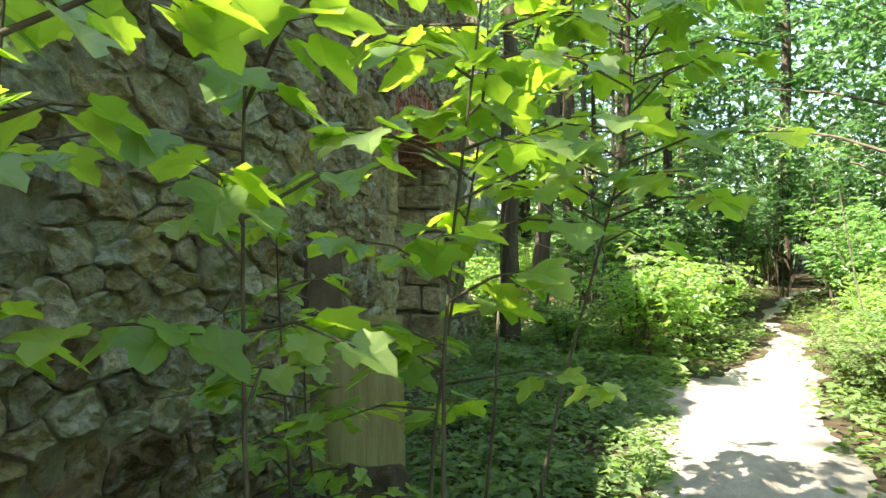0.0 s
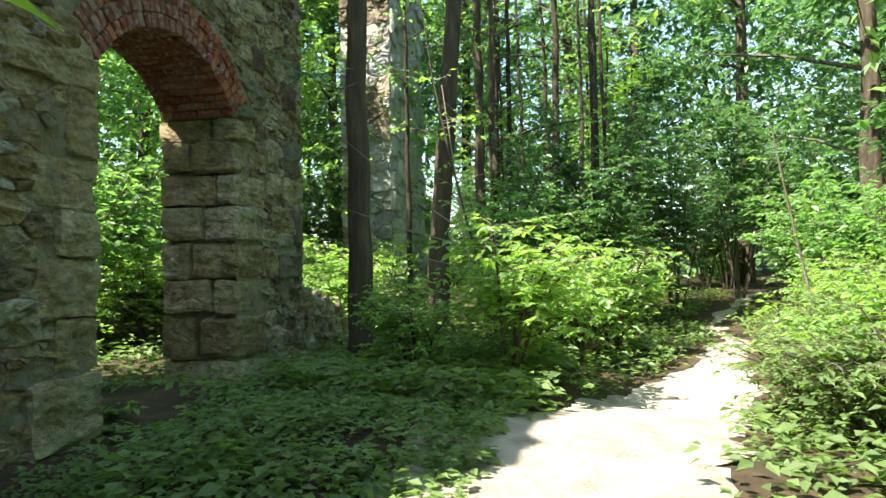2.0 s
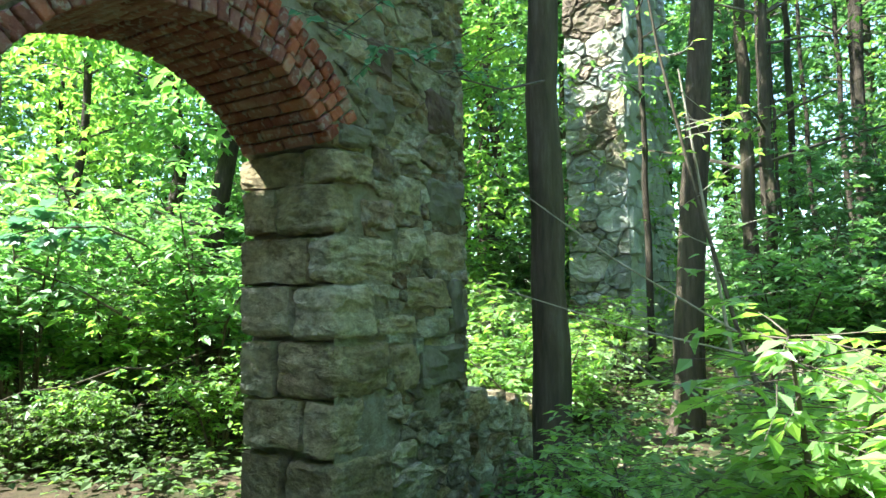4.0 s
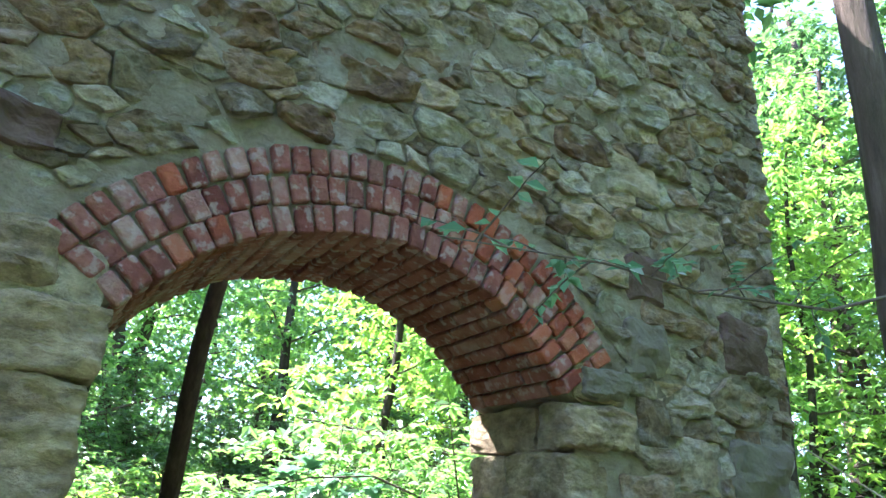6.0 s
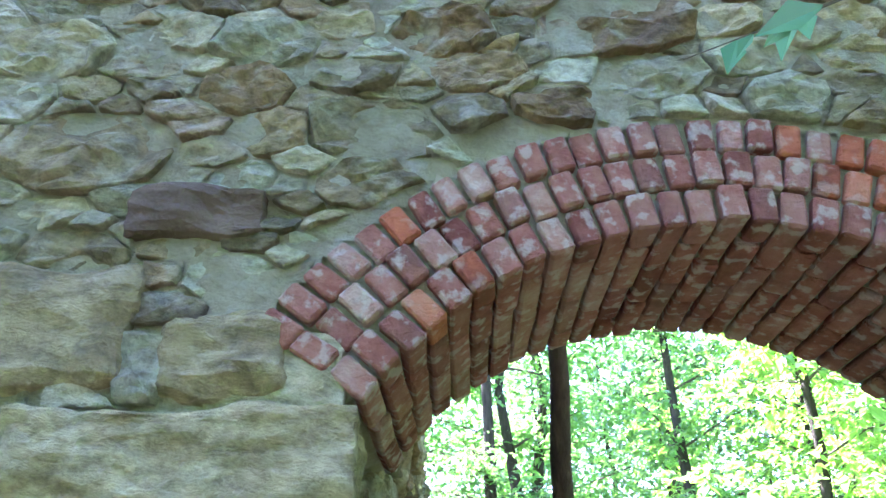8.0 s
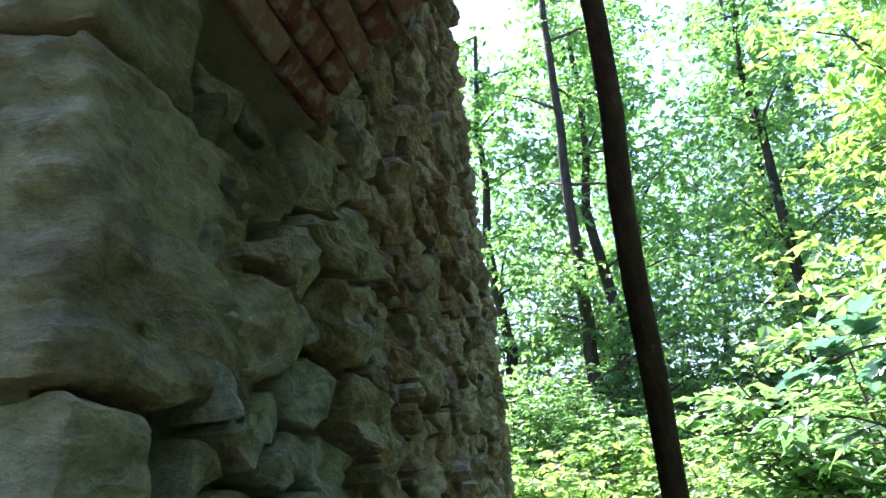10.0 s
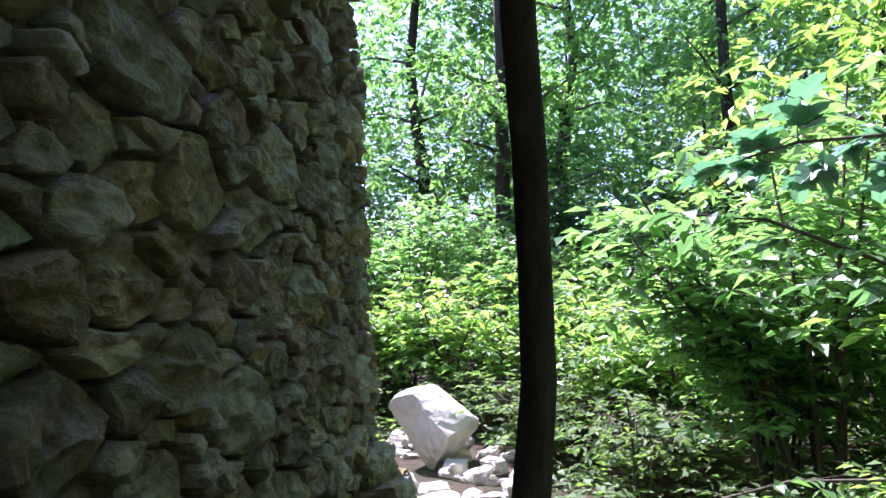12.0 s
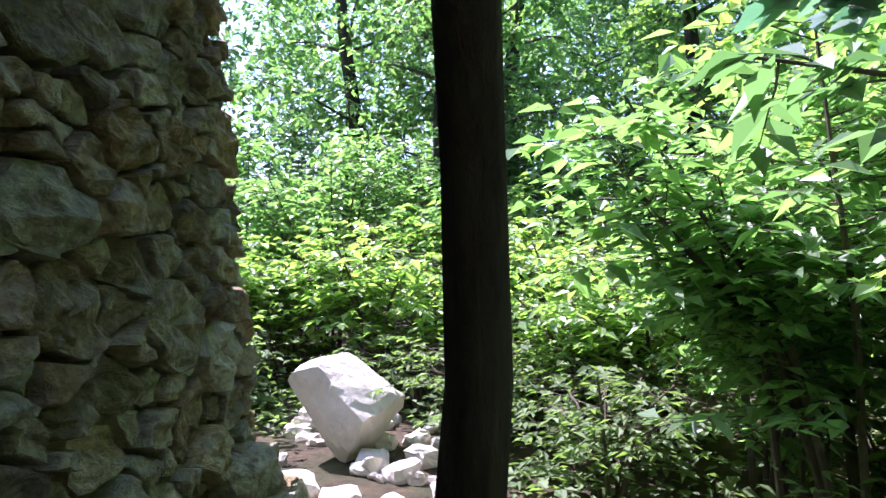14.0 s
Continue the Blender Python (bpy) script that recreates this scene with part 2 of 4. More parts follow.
# ---- ground, one sheet to the horizon ----
def ground_sheet():
    lines = [round(-12 + 0.22 * i, 3) for i in range(int(26 / 0.22) + 1)]
    step, a = 0.3, lines[-1]
    up = []
    while a < 420:
        a += step
        step *= 1.22
        up.append(a)
    step, a = 0.3, lines[0]
    dn = []
    while a > -420:
        a -= step
        step *= 1.22
        dn.append(a)
    g = dn[::-1] + lines + up
    n_ = len(g)
    vs = [(x, y, gz(x, y)) for y in g for x in g]
    fs = [(j * n_ + i, j * n_ + i + 1, (j + 1) * n_ + i + 1, (j + 1) * n_ + i) for j in range(n_ - 1) for i in range(n_ - 1)]
    tagged(raw("ground", vs, fs, M_SOIL, smooth=True), "brown forest floor of soil and leaf litter", "ground", kind="structure")


ground_sheet()
TRACK = [(-10, -1.2), (-7, -2.0), (-4.5, -2.8), (-2.4, -2.72), (-0.8, -2.85), (0.5, -3.2), (2.9, -4.0), (5.2, -4.6), (7.5, -4.6), (12, -6.2), (20, -13)]


def track_dist(x, y, line=None):
    best = 99
    line = line or TRACK
    for (ax, ay), (bx, by) in zip(line, line[1:]):
        dx, dy = bx - ax, by - ay
        t = max(0, min(1, ((x - ax) * dx + (y - ay) * dy) / (dx * dx + dy * dy)))
        best = min(best, math.hypot(x - ax - t * dx, y - ay - t * dy))
    return best


def path_strip():
    vs, fs, nx = [], [], 13
    count = 0
    for (ax, ay), (bx, by) in zip(TRACK, TRACK[1:]):
        ln = math.hypot(bx - ax, by - ay)
        m = max(2, int(ln / 0.09))
        for k in range(m):
            t = k / m
            x, y = ax + (bx - ax) * t, ay + (by - ay) * t
            px, py = -(by - ay) / ln, (bx - ax) / ln
            half = max(0.1, min(0.66, 0.66 - 0.1 * (x + 0.5))) + 0.16 * noise.noise(Vector((x * 0.8, y * 0.8, 5)))
            worn = 0.45 * math.exp(-((x + 0.7) / 1.1) ** 2)
            for i in range(nx):
                s = (i / (nx - 1) * 2 - 1)
                off = s * (half + (worn if s > 0 else 0) + 0.16 * noise.noise(Vector((x * 2.3, y * 2.3, 9 + 4 * (s > 0)))) + 0.08 * noise.noise(Vector((x * 7, y * 7, 3 + 4 * (s > 0)))))
                X, Y = x + px * off, y + py * off
                edge = 0.02 * (1 - abs(s) ** 3)
                vs.append((X, Y, gz(X, Y) + 0.004 + edge + 0.008 * noise.noise(Vector((X * 9, Y * 9, 1)))))
            count += 1
    for k in range(count - 1):
        for i in range(nx - 1):
            a = k * nx + i
            fs.append((a, a + 1, a + nx + 1, a + nx))
    tagged(raw("footpath", vs, fs, M_PATH, smooth=True), "dry pale trodden dirt footpath through the woods", "path", kind="structure")


path_strip()

# ---- masonry ----
R_IN, R_OUT, ARC_Z = 0.955, 1.26, 1.65
HALF = 0.8
SPRING = math.acos((2.19 - ARC_Z) / R_IN)
WALL_H, WALL_LOW = 5.6, 4.1
WALL_L, WALL_R = -8.5, 2.17
DEPTH = 0.66


def clip_poly(poly, nx, ny, d):
    """Keep the side where nx*x + ny*y <= d."""
    out = []
    for i, p in enumerate(poly):
        q = poly[(i + 1) % len(poly)]
        sp, sq = nx * p[0] + ny * p[1] - d, nx * q[0] + ny * q[1] - d
        if sp <= 0:
            out.append(p)
        if (sp < 0 < sq) or (sq < 0 < sp):
            t = sp / (sp - sq)
            out.append((p[0] + (q[0] - p[0]) * t, p[1] + (q[1] - p[1]) * t))
    return out


def poly_area(poly):
    return 0.5 * abs(sum(p[0] * poly[i - 1][1] - p[1] * poly[i - 1][0] for i, p in enumerate(poly)))


def rubble_cells(u0, u1, v0, v1, sizes, seed, aspect, rects=(), circle=None):
    """Uneven stones over a rectangle of wall: cells of a weighted Voronoi layout, large stones first."""
    rg = random.Random(seed)
    pts = []
    cell = 0.3
    grid = {}

    def near(u, v, r):
        for i in range(int((u - r) // cell), int((u + r) // cell) + 1):
            for j in range(int((v - r) // cell), int((v + r) // cell) + 1):
                yield from grid.get((i, j), ())
    area = (u1 - u0) * (v1 - v0)
    for rad, dens in sizes:
        for _ in range(int(area * dens)):
            u, v = rg.uniform(u0, u1), rg.uniform(v0, v1)
            if any(a - 0.02 < u < b + 0.02 and c - 0.02 < v < d + 0.02 for a, b, c, d in rects):
                continue
            if circle and math.hypot(u - circle[0], v - circle[1]) < circle[2] + 0.03 and v > circle[3] - 0.3:
                continue
            r = rad * rg.uniform(0.8, 1.2)
            ok = True
            for (pu, pv, pr) in near(u, v, 0.6):
                if math.hypot(u - pu, (v - pv) * aspect) < (r + pr) * 0.92:
                    ok = False
                    break
            if ok:
                pts.append((u, v, r))
                grid.setdefault((int(u // cell), int(v // cell)), []).append((u, v, r))
    cells = []
    for (u, v, r) in pts:
        tilt = rg.uniform(-0.16, 0.16)
        poly = [(u - 0.5, v - 0.4), (u + 0.5, v - 0.4), (u + 0.5, v + 0.4), (u - 0.5, v + 0.4)]
        poly = [(max(u0, min(u1, a)), max(v0, min(v1, b))) for a, b in poly]
        for (pu, pv, pr) in near(u, v, 0.75):
            if pu == u and pv == v:
                continue
            dx, dy = (pu - u), (pv - v) * aspect * aspect
            dd = (pu - u) ** 2 + ((pv - v) * aspect) ** 2
            k = 0.5 * (1 + (r * r - pr * pr) / dd)
            mu, mv = u + (pu - u) * k, v + (pv - v) * k
            poly = clip_poly(poly, dx, dy, dx * mu + dy * mv)
            if len(poly) < 3:
                break
        for a, b, c, d in rects:
            if len(poly) < 3:
                break
            us, vv = [p[0] for p in poly], [p[1] for p in poly]
            if max(us) <= a or min(us) >= b or max(vv) <= c or min(vv) >= d:
                continue
            cuts = [clip_poly(poly, *h) for h in ((1, 0, a), (-1, 0, -b), (0, 1, c), (0, -1, -d))]
            poly = max(cuts, key=poly_area)
        if circle:
            for _ in range(3):
                if len(poly) < 3:
                    break
                q = min(poly, key=lambda p: math.hypot(p[0] - circle[0], p[1] - circle[1]))
                dx, dy = q[0] - circle[0], q[1] - circle[1]
                ln = math.hypot(dx, dy)
                if ln >= circle[2] - 1e-4 or q[1] < circle[3] - 0.05:
                    break
                dx, dy = dx / ln, dy / ln
                poly = clip_poly(poly, -dx, -dy, -(dx * circle[0] + dy * circle[1] + circle[2]))
        if len(poly) >= 3:
            cells.append((u, v, r, poly, tilt))
    return cells


def stone_mesh(poly, rg, joint, proud, deep, fine=True):
    """One rough stone: outline in u, v and height w out of the wall, about its own centre."""
    cu = sum(p[0] for p in poly) / len(poly)
    cv = sum(p[1] for p in poly) / len(poly)
    per = sum(math.dist(poly[i], poly[(i + 1) % len(poly)]) for i in range(len(poly)))
    pts = []
    step = max(per / (20 if fine else 9), 0.03)
    for i, p in enumerate(poly):
        q = poly[(i + 1) % len(poly)]
        ln = math.dist(p, q)
        m = max(1, round(ln / step))
        if ln < step * 0.35:
            continue
        for k in range(m):
            t = k / m
            wob = rg.uniform(-0.2, 0.12) * step if k else 0
            pts.append((p[0] + (q[0] - p[0]) * t - (q[1] - p[1]) / ln * wob, p[1] + (q[1] - p[1]) * t + (q[0] - p[0]) / ln * wob))
    n_ = len(pts)
    if n_ < 4:
        return None
    size = min(max(p[0] for p in pts) - min(p[0] for p in pts), max(p[1] for p in pts) - min(p[1] for p in pts))
    pts = [tuple(0.05 * pts[i - 1][c] + 0.9 * pts[i][c] + 0.05 * pts[(i + 1) % n_][c] for c in (0, 1)) for i in range(n_)]
    jj = min(joint, size * 0.12)
    ring = []
    for (a, b) in pts:
        du, dv = a - cu, b - cv
        ln = max(math.hypot(du, dv), 1e-4)
        k = max(0.4, 1 - jj / ln)
        ring.append((du * k, dv * k))
    su, sv = rg.uniform(-0.14, 0.14), rg.uniform(-0.22, 0.12)
    sd_ = rg.uniform(0, 90)
    amp = min(0.04, size * 0.2)

    def face(a, b, k):
        q = Vector((a * 9 + sd_, b * 16, sd_))
        r_ = Vector((a * 26 + sd_, b * 44, sd_))
        return k * proud + su * a + sv * b + amp * noise.noise(q) + 0.55 * amp * noise.noise(r_)
    vs, fs = [], []
    for a, b in ring:
        vs.append((a, b, -deep))
    for a, b in ring:
        vs.append((a, b, face(a, b, 0.3)))
    levels = ((0.965, 0.82), (0.87, 0.97), (0.7, 1.0), (0.5, 1.0), (0.26, 1.0)) if fine else ((0.9, 0.9), (0.5, 1.0))
    for sc, k in levels:
        for a, b in ring:
            vs.append((a * sc, b * sc, face(a * sc, b * sc, k)))
    vs.append((0, 0, face(0, 0, 1.05)))
    rows_ = 1 + len(levels)
    for r_ in range(rows_):
        for i in range(n_):
            j = (i + 1) % n_
            fs.append((r_ * n_ + i, r_ * n_ + j, (r_ + 1) * n_ + j, (r_ + 1) * n_ + i))
    for i in range(n_):
        fs.append((rows_ * n_ + i, rows_ * n_ + (i + 1) % n_, (rows_ + 1) * n_))
    return (cu, cv), vs, fs


def rubble(parent, origin, uax, nrm, cells, seed, near_box, joint=0.009, proud=(0.008, 0.04), limit=300, fine=True, single=None, joined=None):
    """Stones in near_box (u0, u1, v0, v1) become pieces of the wall, the others one joined part."""
    rg = random.Random(seed)
    U, N, O = Vector(uax), Vector(nrm), Vector(origin)
    V = Vector((0, 0, 1))
    mat4 = Matrix((U, V, N)).transposed().to_4x4()
    near = [c for c in cells if near_box[0] < c[0] < near_box[1] and near_box[2] < c[1] < near_box[3]]
    near.sort(key=lambda c: -c[2])
    near = near[:limit]
    ids = {id(c) for c in near}
    jv, jf = [], []
    for c in cells:
        made = stone_mesh(c[3], rg, joint * rg.uniform(0.4, 1.6), rg.uniform(*proud), 0.05, fine or id(c) in ids)
        if made is None:
            continue
        (cu, cv), vs, fs = made
        at = O + U * cu + V * cv
        if id(c) in ids:
            me = bpy.data.meshes.new("stone")
            me.from_pydata(vs, [], fs)
            me.materials.append(single or M_STONE)
            ob = new("stone", me)
            ob.parent = parent
            ob.matrix_basis = Matrix.Translation(at) @ mat4
        else:
            base = len(jv)
            for a, b, w in vs:
                jv.append(tuple(at + U * a + V * b + N * w))
            jf += [tuple(i + base for i in f) for f in fs]
    if jv:
        ob = raw("rubble_facing", jv, jf, joined or M_STONE_J, parent)
        tagged(ob, kind="stuff")


def rough_block(name, x0, x1, y0, y1, z0, z1, parent, material, seed, rough=0.022, bev=0.2, cuts=7):
    """A squared quarry block with worn edges and an uneven face."""
    rg = random.Random(seed)
    bm = bmesh.new()
    bmesh.ops.create_cube(bm, size=2.0)
    bmesh.ops.subdivide_edges(bm, edges=bm.edges[:], cuts=cuts, use_grid_fill=True)
    hx, hy, hz = (x1 - x0) / 2, (y1 - y0) / 2, (z1 - z0) / 2
    off = Vector((rg.uniform(0, 50), rg.uniform(0, 50), rg.uniform(0, 50)))
    hs = (hx, hy, hz)
    bevel = min(hs) * bev
    for v in bm.verts:
        p = Vector((v.co.x * hx, v.co.y * hy, v.co.z * hz))
        inner = Vector([max(-(h - bevel), min(h - bevel, c)) for c, h in zip(p, hs)])
        d = p - inner
        out = d.normalized()
        if d.length > bevel:
            p = inner + out * bevel
        ledge = noise.noise(Vector((p.x * 4, p.y * 4, p.z * 12)) + off) + 0.5 * noise.noise(p * 9 + off)
        p += out * rough * (0.32 * max(-1, min(1, ledge * 5)) + 0.5 * noise.noise(p * 3 + off))
        q = p * 6 + off
        p += rough * Vector((noise.noise(q), noise.noise(q + Vector((9, 0, 0))), noise.noise(q + Vector((0, 9, 0)))))
        q = Vector((p.x * 10, p.y * 10, p.z * 34)) + off
        p += rough * 0.4 * Vector((noise.noise(q), noise.noise(q + Vector((9, 0, 0))), 0))
        q = p * 30 + off
        p += rough * 0.45 * Vector((noise.noise(q), noise.noise(q + Vector((9, 0, 0))), noise.noise(q + Vector((0, 9, 0)))))
        v.co = p
    ob = part(name, bm, material, parent)
    ob.matrix_basis = Matrix.Translation(((x0 + x1) / 2, (y0 + y1) / 2, (z0 + z1) / 2))
    return ob


def wall_core(name, outline, y0, y1, label):
    bm = bmesh.new()
    a = [bm.verts.new((x, y0, z)) for x, z in outline]
    b = [bm.verts.new((x, y1, z)) for x, z in outline]
    bm.faces.new(a)
    bm.faces.new(b[::-1])
    for i in range(len(a)):
        j = (i + 1) % len(a)
        bm.faces.new((a[i], b[i], b[j], a[j]))
    bmesh.ops.recalc_face_normals(bm, faces=bm.faces[:])
    bmesh.ops.triangulate(bm, faces=bm.faces[:])
    return tagged(part(name, bm, M_MORTAR), label, "wall", kind="structure")


def mortar_skin(parent, origin, u0, u1, v0, v1, step, arch):
    """Uneven mortar that stands proud of some joints and has fallen out of others."""
    nu, nv = int((u1 - u0) / step), int((v1 - v0) / step)
    vs, fs = [], []
    for j in range(nv + 1):
        for i in range(nu + 1):
            u, v = u0 + (u1 - u0) * i / nu, v0 + (v1 - v0) * j / nv
            w = 0.001 + 0.015 * noise.noise(Vector((u * 3.1, v * 4.3, 2))) + 0.009 * noise.noise(Vector((u * 13, v * 17, 5))) + 0.006 * noise.noise(Vector((u * 37, v * 37, 8)))
            vs.append((origin[0] + u, origin[1] - w, origin[2] + v))
    for j in range(nv):
        for i in range(nu):
            u, v = u0 + (u1 - u0) * (i + 0.5) / nu, v0 + (v1 - v0) * (j + 0.5) / nv
            if arch and ((abs(u) < HALF + 0.05 and v < 2.25) or (v > 2.1 and math.hypot(u, v - ARC_Z) < R_OUT - 0.01)):
                continue
            a = j * (nu + 1) + i
            fs.append((a, a + 1, a + nu + 2, a + nu + 1))
    ob = raw("mortar", vs, fs, M_MORTAR, parent, smooth=True)
    ob["kind"] = "stuff"


def front_wall():
    g, gj = 0.03, 0.09
    arc = [(-(R_IN + g) * math.sin(SPRING * (1 - k / 12)), ARC_Z + (R_IN + g) * math.cos(SPRING * (1 - k / 12))) for k in range(25)]
    outline = [(WALL_L, -0.6), (-HALF - gj, -0.6), (-HALF - gj, arc[0][1] - 0.03)] + arc + \
              [(HALF + gj, arc[-1][1] - 0.03), (HALF + gj, -0.6), (WALL_R - g, -0.6)]
    top = [(WALL_R - g, WALL_H - 0.2)]
    rg = random.Random(3)
    x = WALL_R - 0.4
    while x > WALL_L + 0.3:
        # the unseen top stays high as far as x -3.7 to widen its shadow
        top.append((x, (WALL_H if x > -3.7 else WALL_LOW) - 0.15 + rg.uniform(-0.18, 0.15)))
        x -= rg.uniform(0.25, 0.6)
    top.append((WALL_L, WALL_LOW - 0.4))
    wall = wall_core("wall_south", outline + top, 0.016, DEPTH - 0.014, "ruined sandstone rubble wall with a brick-arched doorway")
    # dressed blocks of the two jambs: (width, height) from the springing down
    left = [(0.7, 0.2), (0.26, 0.4), (0.52, 0.3), (0.34, 0.26), (0.5, 0.34), (0.36, 0.3), (0.55, 0.4), (0.4, 0.4)]
    right = [(0.34, 0.19), (0.24, 0.27), (0.56, 0.26), (0.36, 0.3), (0.5, 0.3), (0.3, 0.3), (0.52, 0.36), (0.4, 0.4)]
    rects = []
    for side, blocks in ((-1, left), (1, right)):
        z = 2.19
        for k, (w, h) in enumerate(blocks):
            a, b = sorted((side * HALF, side * (HALF + w)))
            z0 = z - h
            rects.append((a + (0.03 if side < 0 else 0), b - (0.03 if side > 0 else 0), z0, z))
            split = (0.2, 0.4, 0.17, 0.3, 0.42, 0.22, 0.36, 0.25)[k]
            rough_block("quoin", a + 0.008, b - 0.008, -0.03 + 0.014 * (k % 3), split - 0.012, z0 + (0.004, 0.016, 0.008, 0.011)[k % 4], z - (0.005, 0.003, 0.011, 0.007)[k % 4], wall, M_QUOIN, 30 + k + 20 * side, 0.019, 0.12 if side < 0 else 0.3, 24 if k < 3 else 10)
            if side == 1:
                rough_block("quoin", a + 0.015, a + 0.3, split + 0.01, DEPTH + 0.01, z0 + 0.008 + 0.02 * (k % 2), z - 0.007, wall, M_QUOIN, 80 + k, 0.017, 0.12)
            z = z0
    # the stones that stand out by size or colour: x0, x1, z0, z1 and material
    for k, (a, b, c, d, mt) in enumerate(((-1.78, -1.27, 2.22, 2.53, M_QUOIN), (-1.37, -1.02, 2.57, 2.73, M_BROWN), (1.70, 2.06, 2.43, 2.72, M_BROWN),
                                          (1.10, 1.36, 2.63, 2.88, M_BROWN), (1.10, 1.36, 2.30, 2.58, M_GREY), (1.03, 1.36, 3.12, 3.34, M_QUOIN),
                                          (-1.24, -0.95, 2.2, 2.40, M_QUOIN), (0.86, 1.12, 2.2, 2.34, M_GREY), (1.69, 2.14, 1.85, 2.16, M_GREY),
                                          (1.39, 1.68, 1.6, 1.84, M_QUOIN), (1.70, 2.14, 1.55, 1.83, M_QUOIN), (1.43, 1.93, 1.31, 1.53, M_QUOIN), (1.95, 2.14, 1.15, 1.53, M_GREY),
                                          (1.18, 1.55, 1.18, 1.30, M_QUOIN), (1.57, 1.92, 1.13, 1.29, M_STONE), (1.38, 1.67, 1.87, 2.14, M_STONE), (1.06, 1.36, 1.76, 1.97, M_STONE),
                                          (1.16, 1.37, 2.03, 2.27, M_STONE), (1.6, 2.14, 0.84, 1.11, M_GREY), (1.32, 1.58, 0.86, 1.15, M_QUOIN))):
        rects.append((a + 0.035, b - 0.035, c + 0.03, d - 0.03))
        rough_block("stone", a + 0.008, b - 0.008, -0.022, 0.2, c + 0.008, d - 0.008, wall, mt, 500 + k, 0.022, 0.42)
    rough_block("stone", -1.12, -0.83, 0.0, 0.25, 2.19, 2.35, wall, M_QUOIN, 520, 0.01)
    rough_block("stone", 0.83, 1.1, 0.0, 0.25, 2.19, 2.33, wall, M_QUOIN, 521, 0.01)
    rects.append((-HALF, HALF, -1, 2.3))
    sizes = [(0.19, 2), (0.145, 22), (0.11, 90), (0.07, 160), (0.045, 200), (0.03, 200)]
    cells = rubble_cells(-2.6, WALL_R, -0.4, WALL_H - 0.2, sizes, 11, 1.75, rects, (0, ARC_Z, R_OUT + 0.012, 2.19))
    rubble(wall, (0, 0.012, 0), (1, 0, 0), (0, -1, 0), cells, 5, (-1.9, WALL_R, 0.4, 4.2), joint=0.006, proud=(0.006, 0.026))
    mortar_skin(wall, (0, 0.012, 0), -2.6, WALL_R - 0.05, -0.4, WALL_H - 0.35, 0.022, True)
    cells = rubble_cells(WALL_L, -2.6, -0.5, WALL_LOW - 0.3, [(0.22, 4), (0.13, 18), (0.085, 60), (0.06, 120)], 12, 1.6)
    rubble(wall, (0, 0.012, 0), (1, 0, 0), (0, -1, 0), cells, 6, (0, 0, 0, 0))
    mortar_skin(wall, (0, 0.012, 0), WALL_L, -2.6, -0.5, WALL_LOW - 0.45, 0.034, False)
    # facing of the stretch raised for the shadow
    cells = rubble_cells(-3.7, -2.6, WALL_LOW - 0.3, WALL_H - 0.3, [(0.2, 5), (0.13, 30), (0.085, 80)], 15, 1.6)
    rubble(wall, (0, 0.012, 0), (1, 0, 0), (0, -1, 0), cells, 9, (0, 0, 0, 0))
    cells = rubble_cells(0.0, DEPTH, -0.4, WALL_H - 0.25, [(0.17, 12), (0.1, 60), (0.06, 160)], 13, 1.6)
    rubble(wall, (WALL_R - 0.03, 0, 0), (0, 1, 0), (1, 0, 0), cells, 7, (0, 0, 0, 0), proud=(0.02, 0.06))
    cells = rubble_cells(-WALL_R, 2.6, 0, WALL_H - 0.3, [(0.2, 8), (0.12, 40)], 14, 1.5, [(-HALF - 0.1, HALF + 0.1, -1, 2.9)])
    rubble(wall, (0, DEPTH - 0.03, 0), (-1, 0, 0), (0, 1, 0), cells, 8, (0, 0, 0, 0))
    return wall


def brick_mesh(seed, lx, ly, lz, material):
    rg = random.Random(seed)
    bm = bmesh.new()
    bmesh.ops.create_cube(bm, size=1.0)
    for v in bm.verts:
        chip = 0.86 if rg.random() < 0.2 else 1.0
        v.co = Vector((v.co.x * lx * rg.uniform(0.94, 1.03) * chip, v.co.y * ly * rg.uniform(0.97, 1.01), v.co.z * lz * rg.uniform(0.94, 1.03)))
    bmesh.ops.bevel(bm, geom=bm.edges[:], offset=0.0065, segments=1, affect="EDGES")
    me = bpy.data.meshes.new("brick")
    bm.to_mesh(me)
    bm.free()
    me.materials.append(material)
    return me


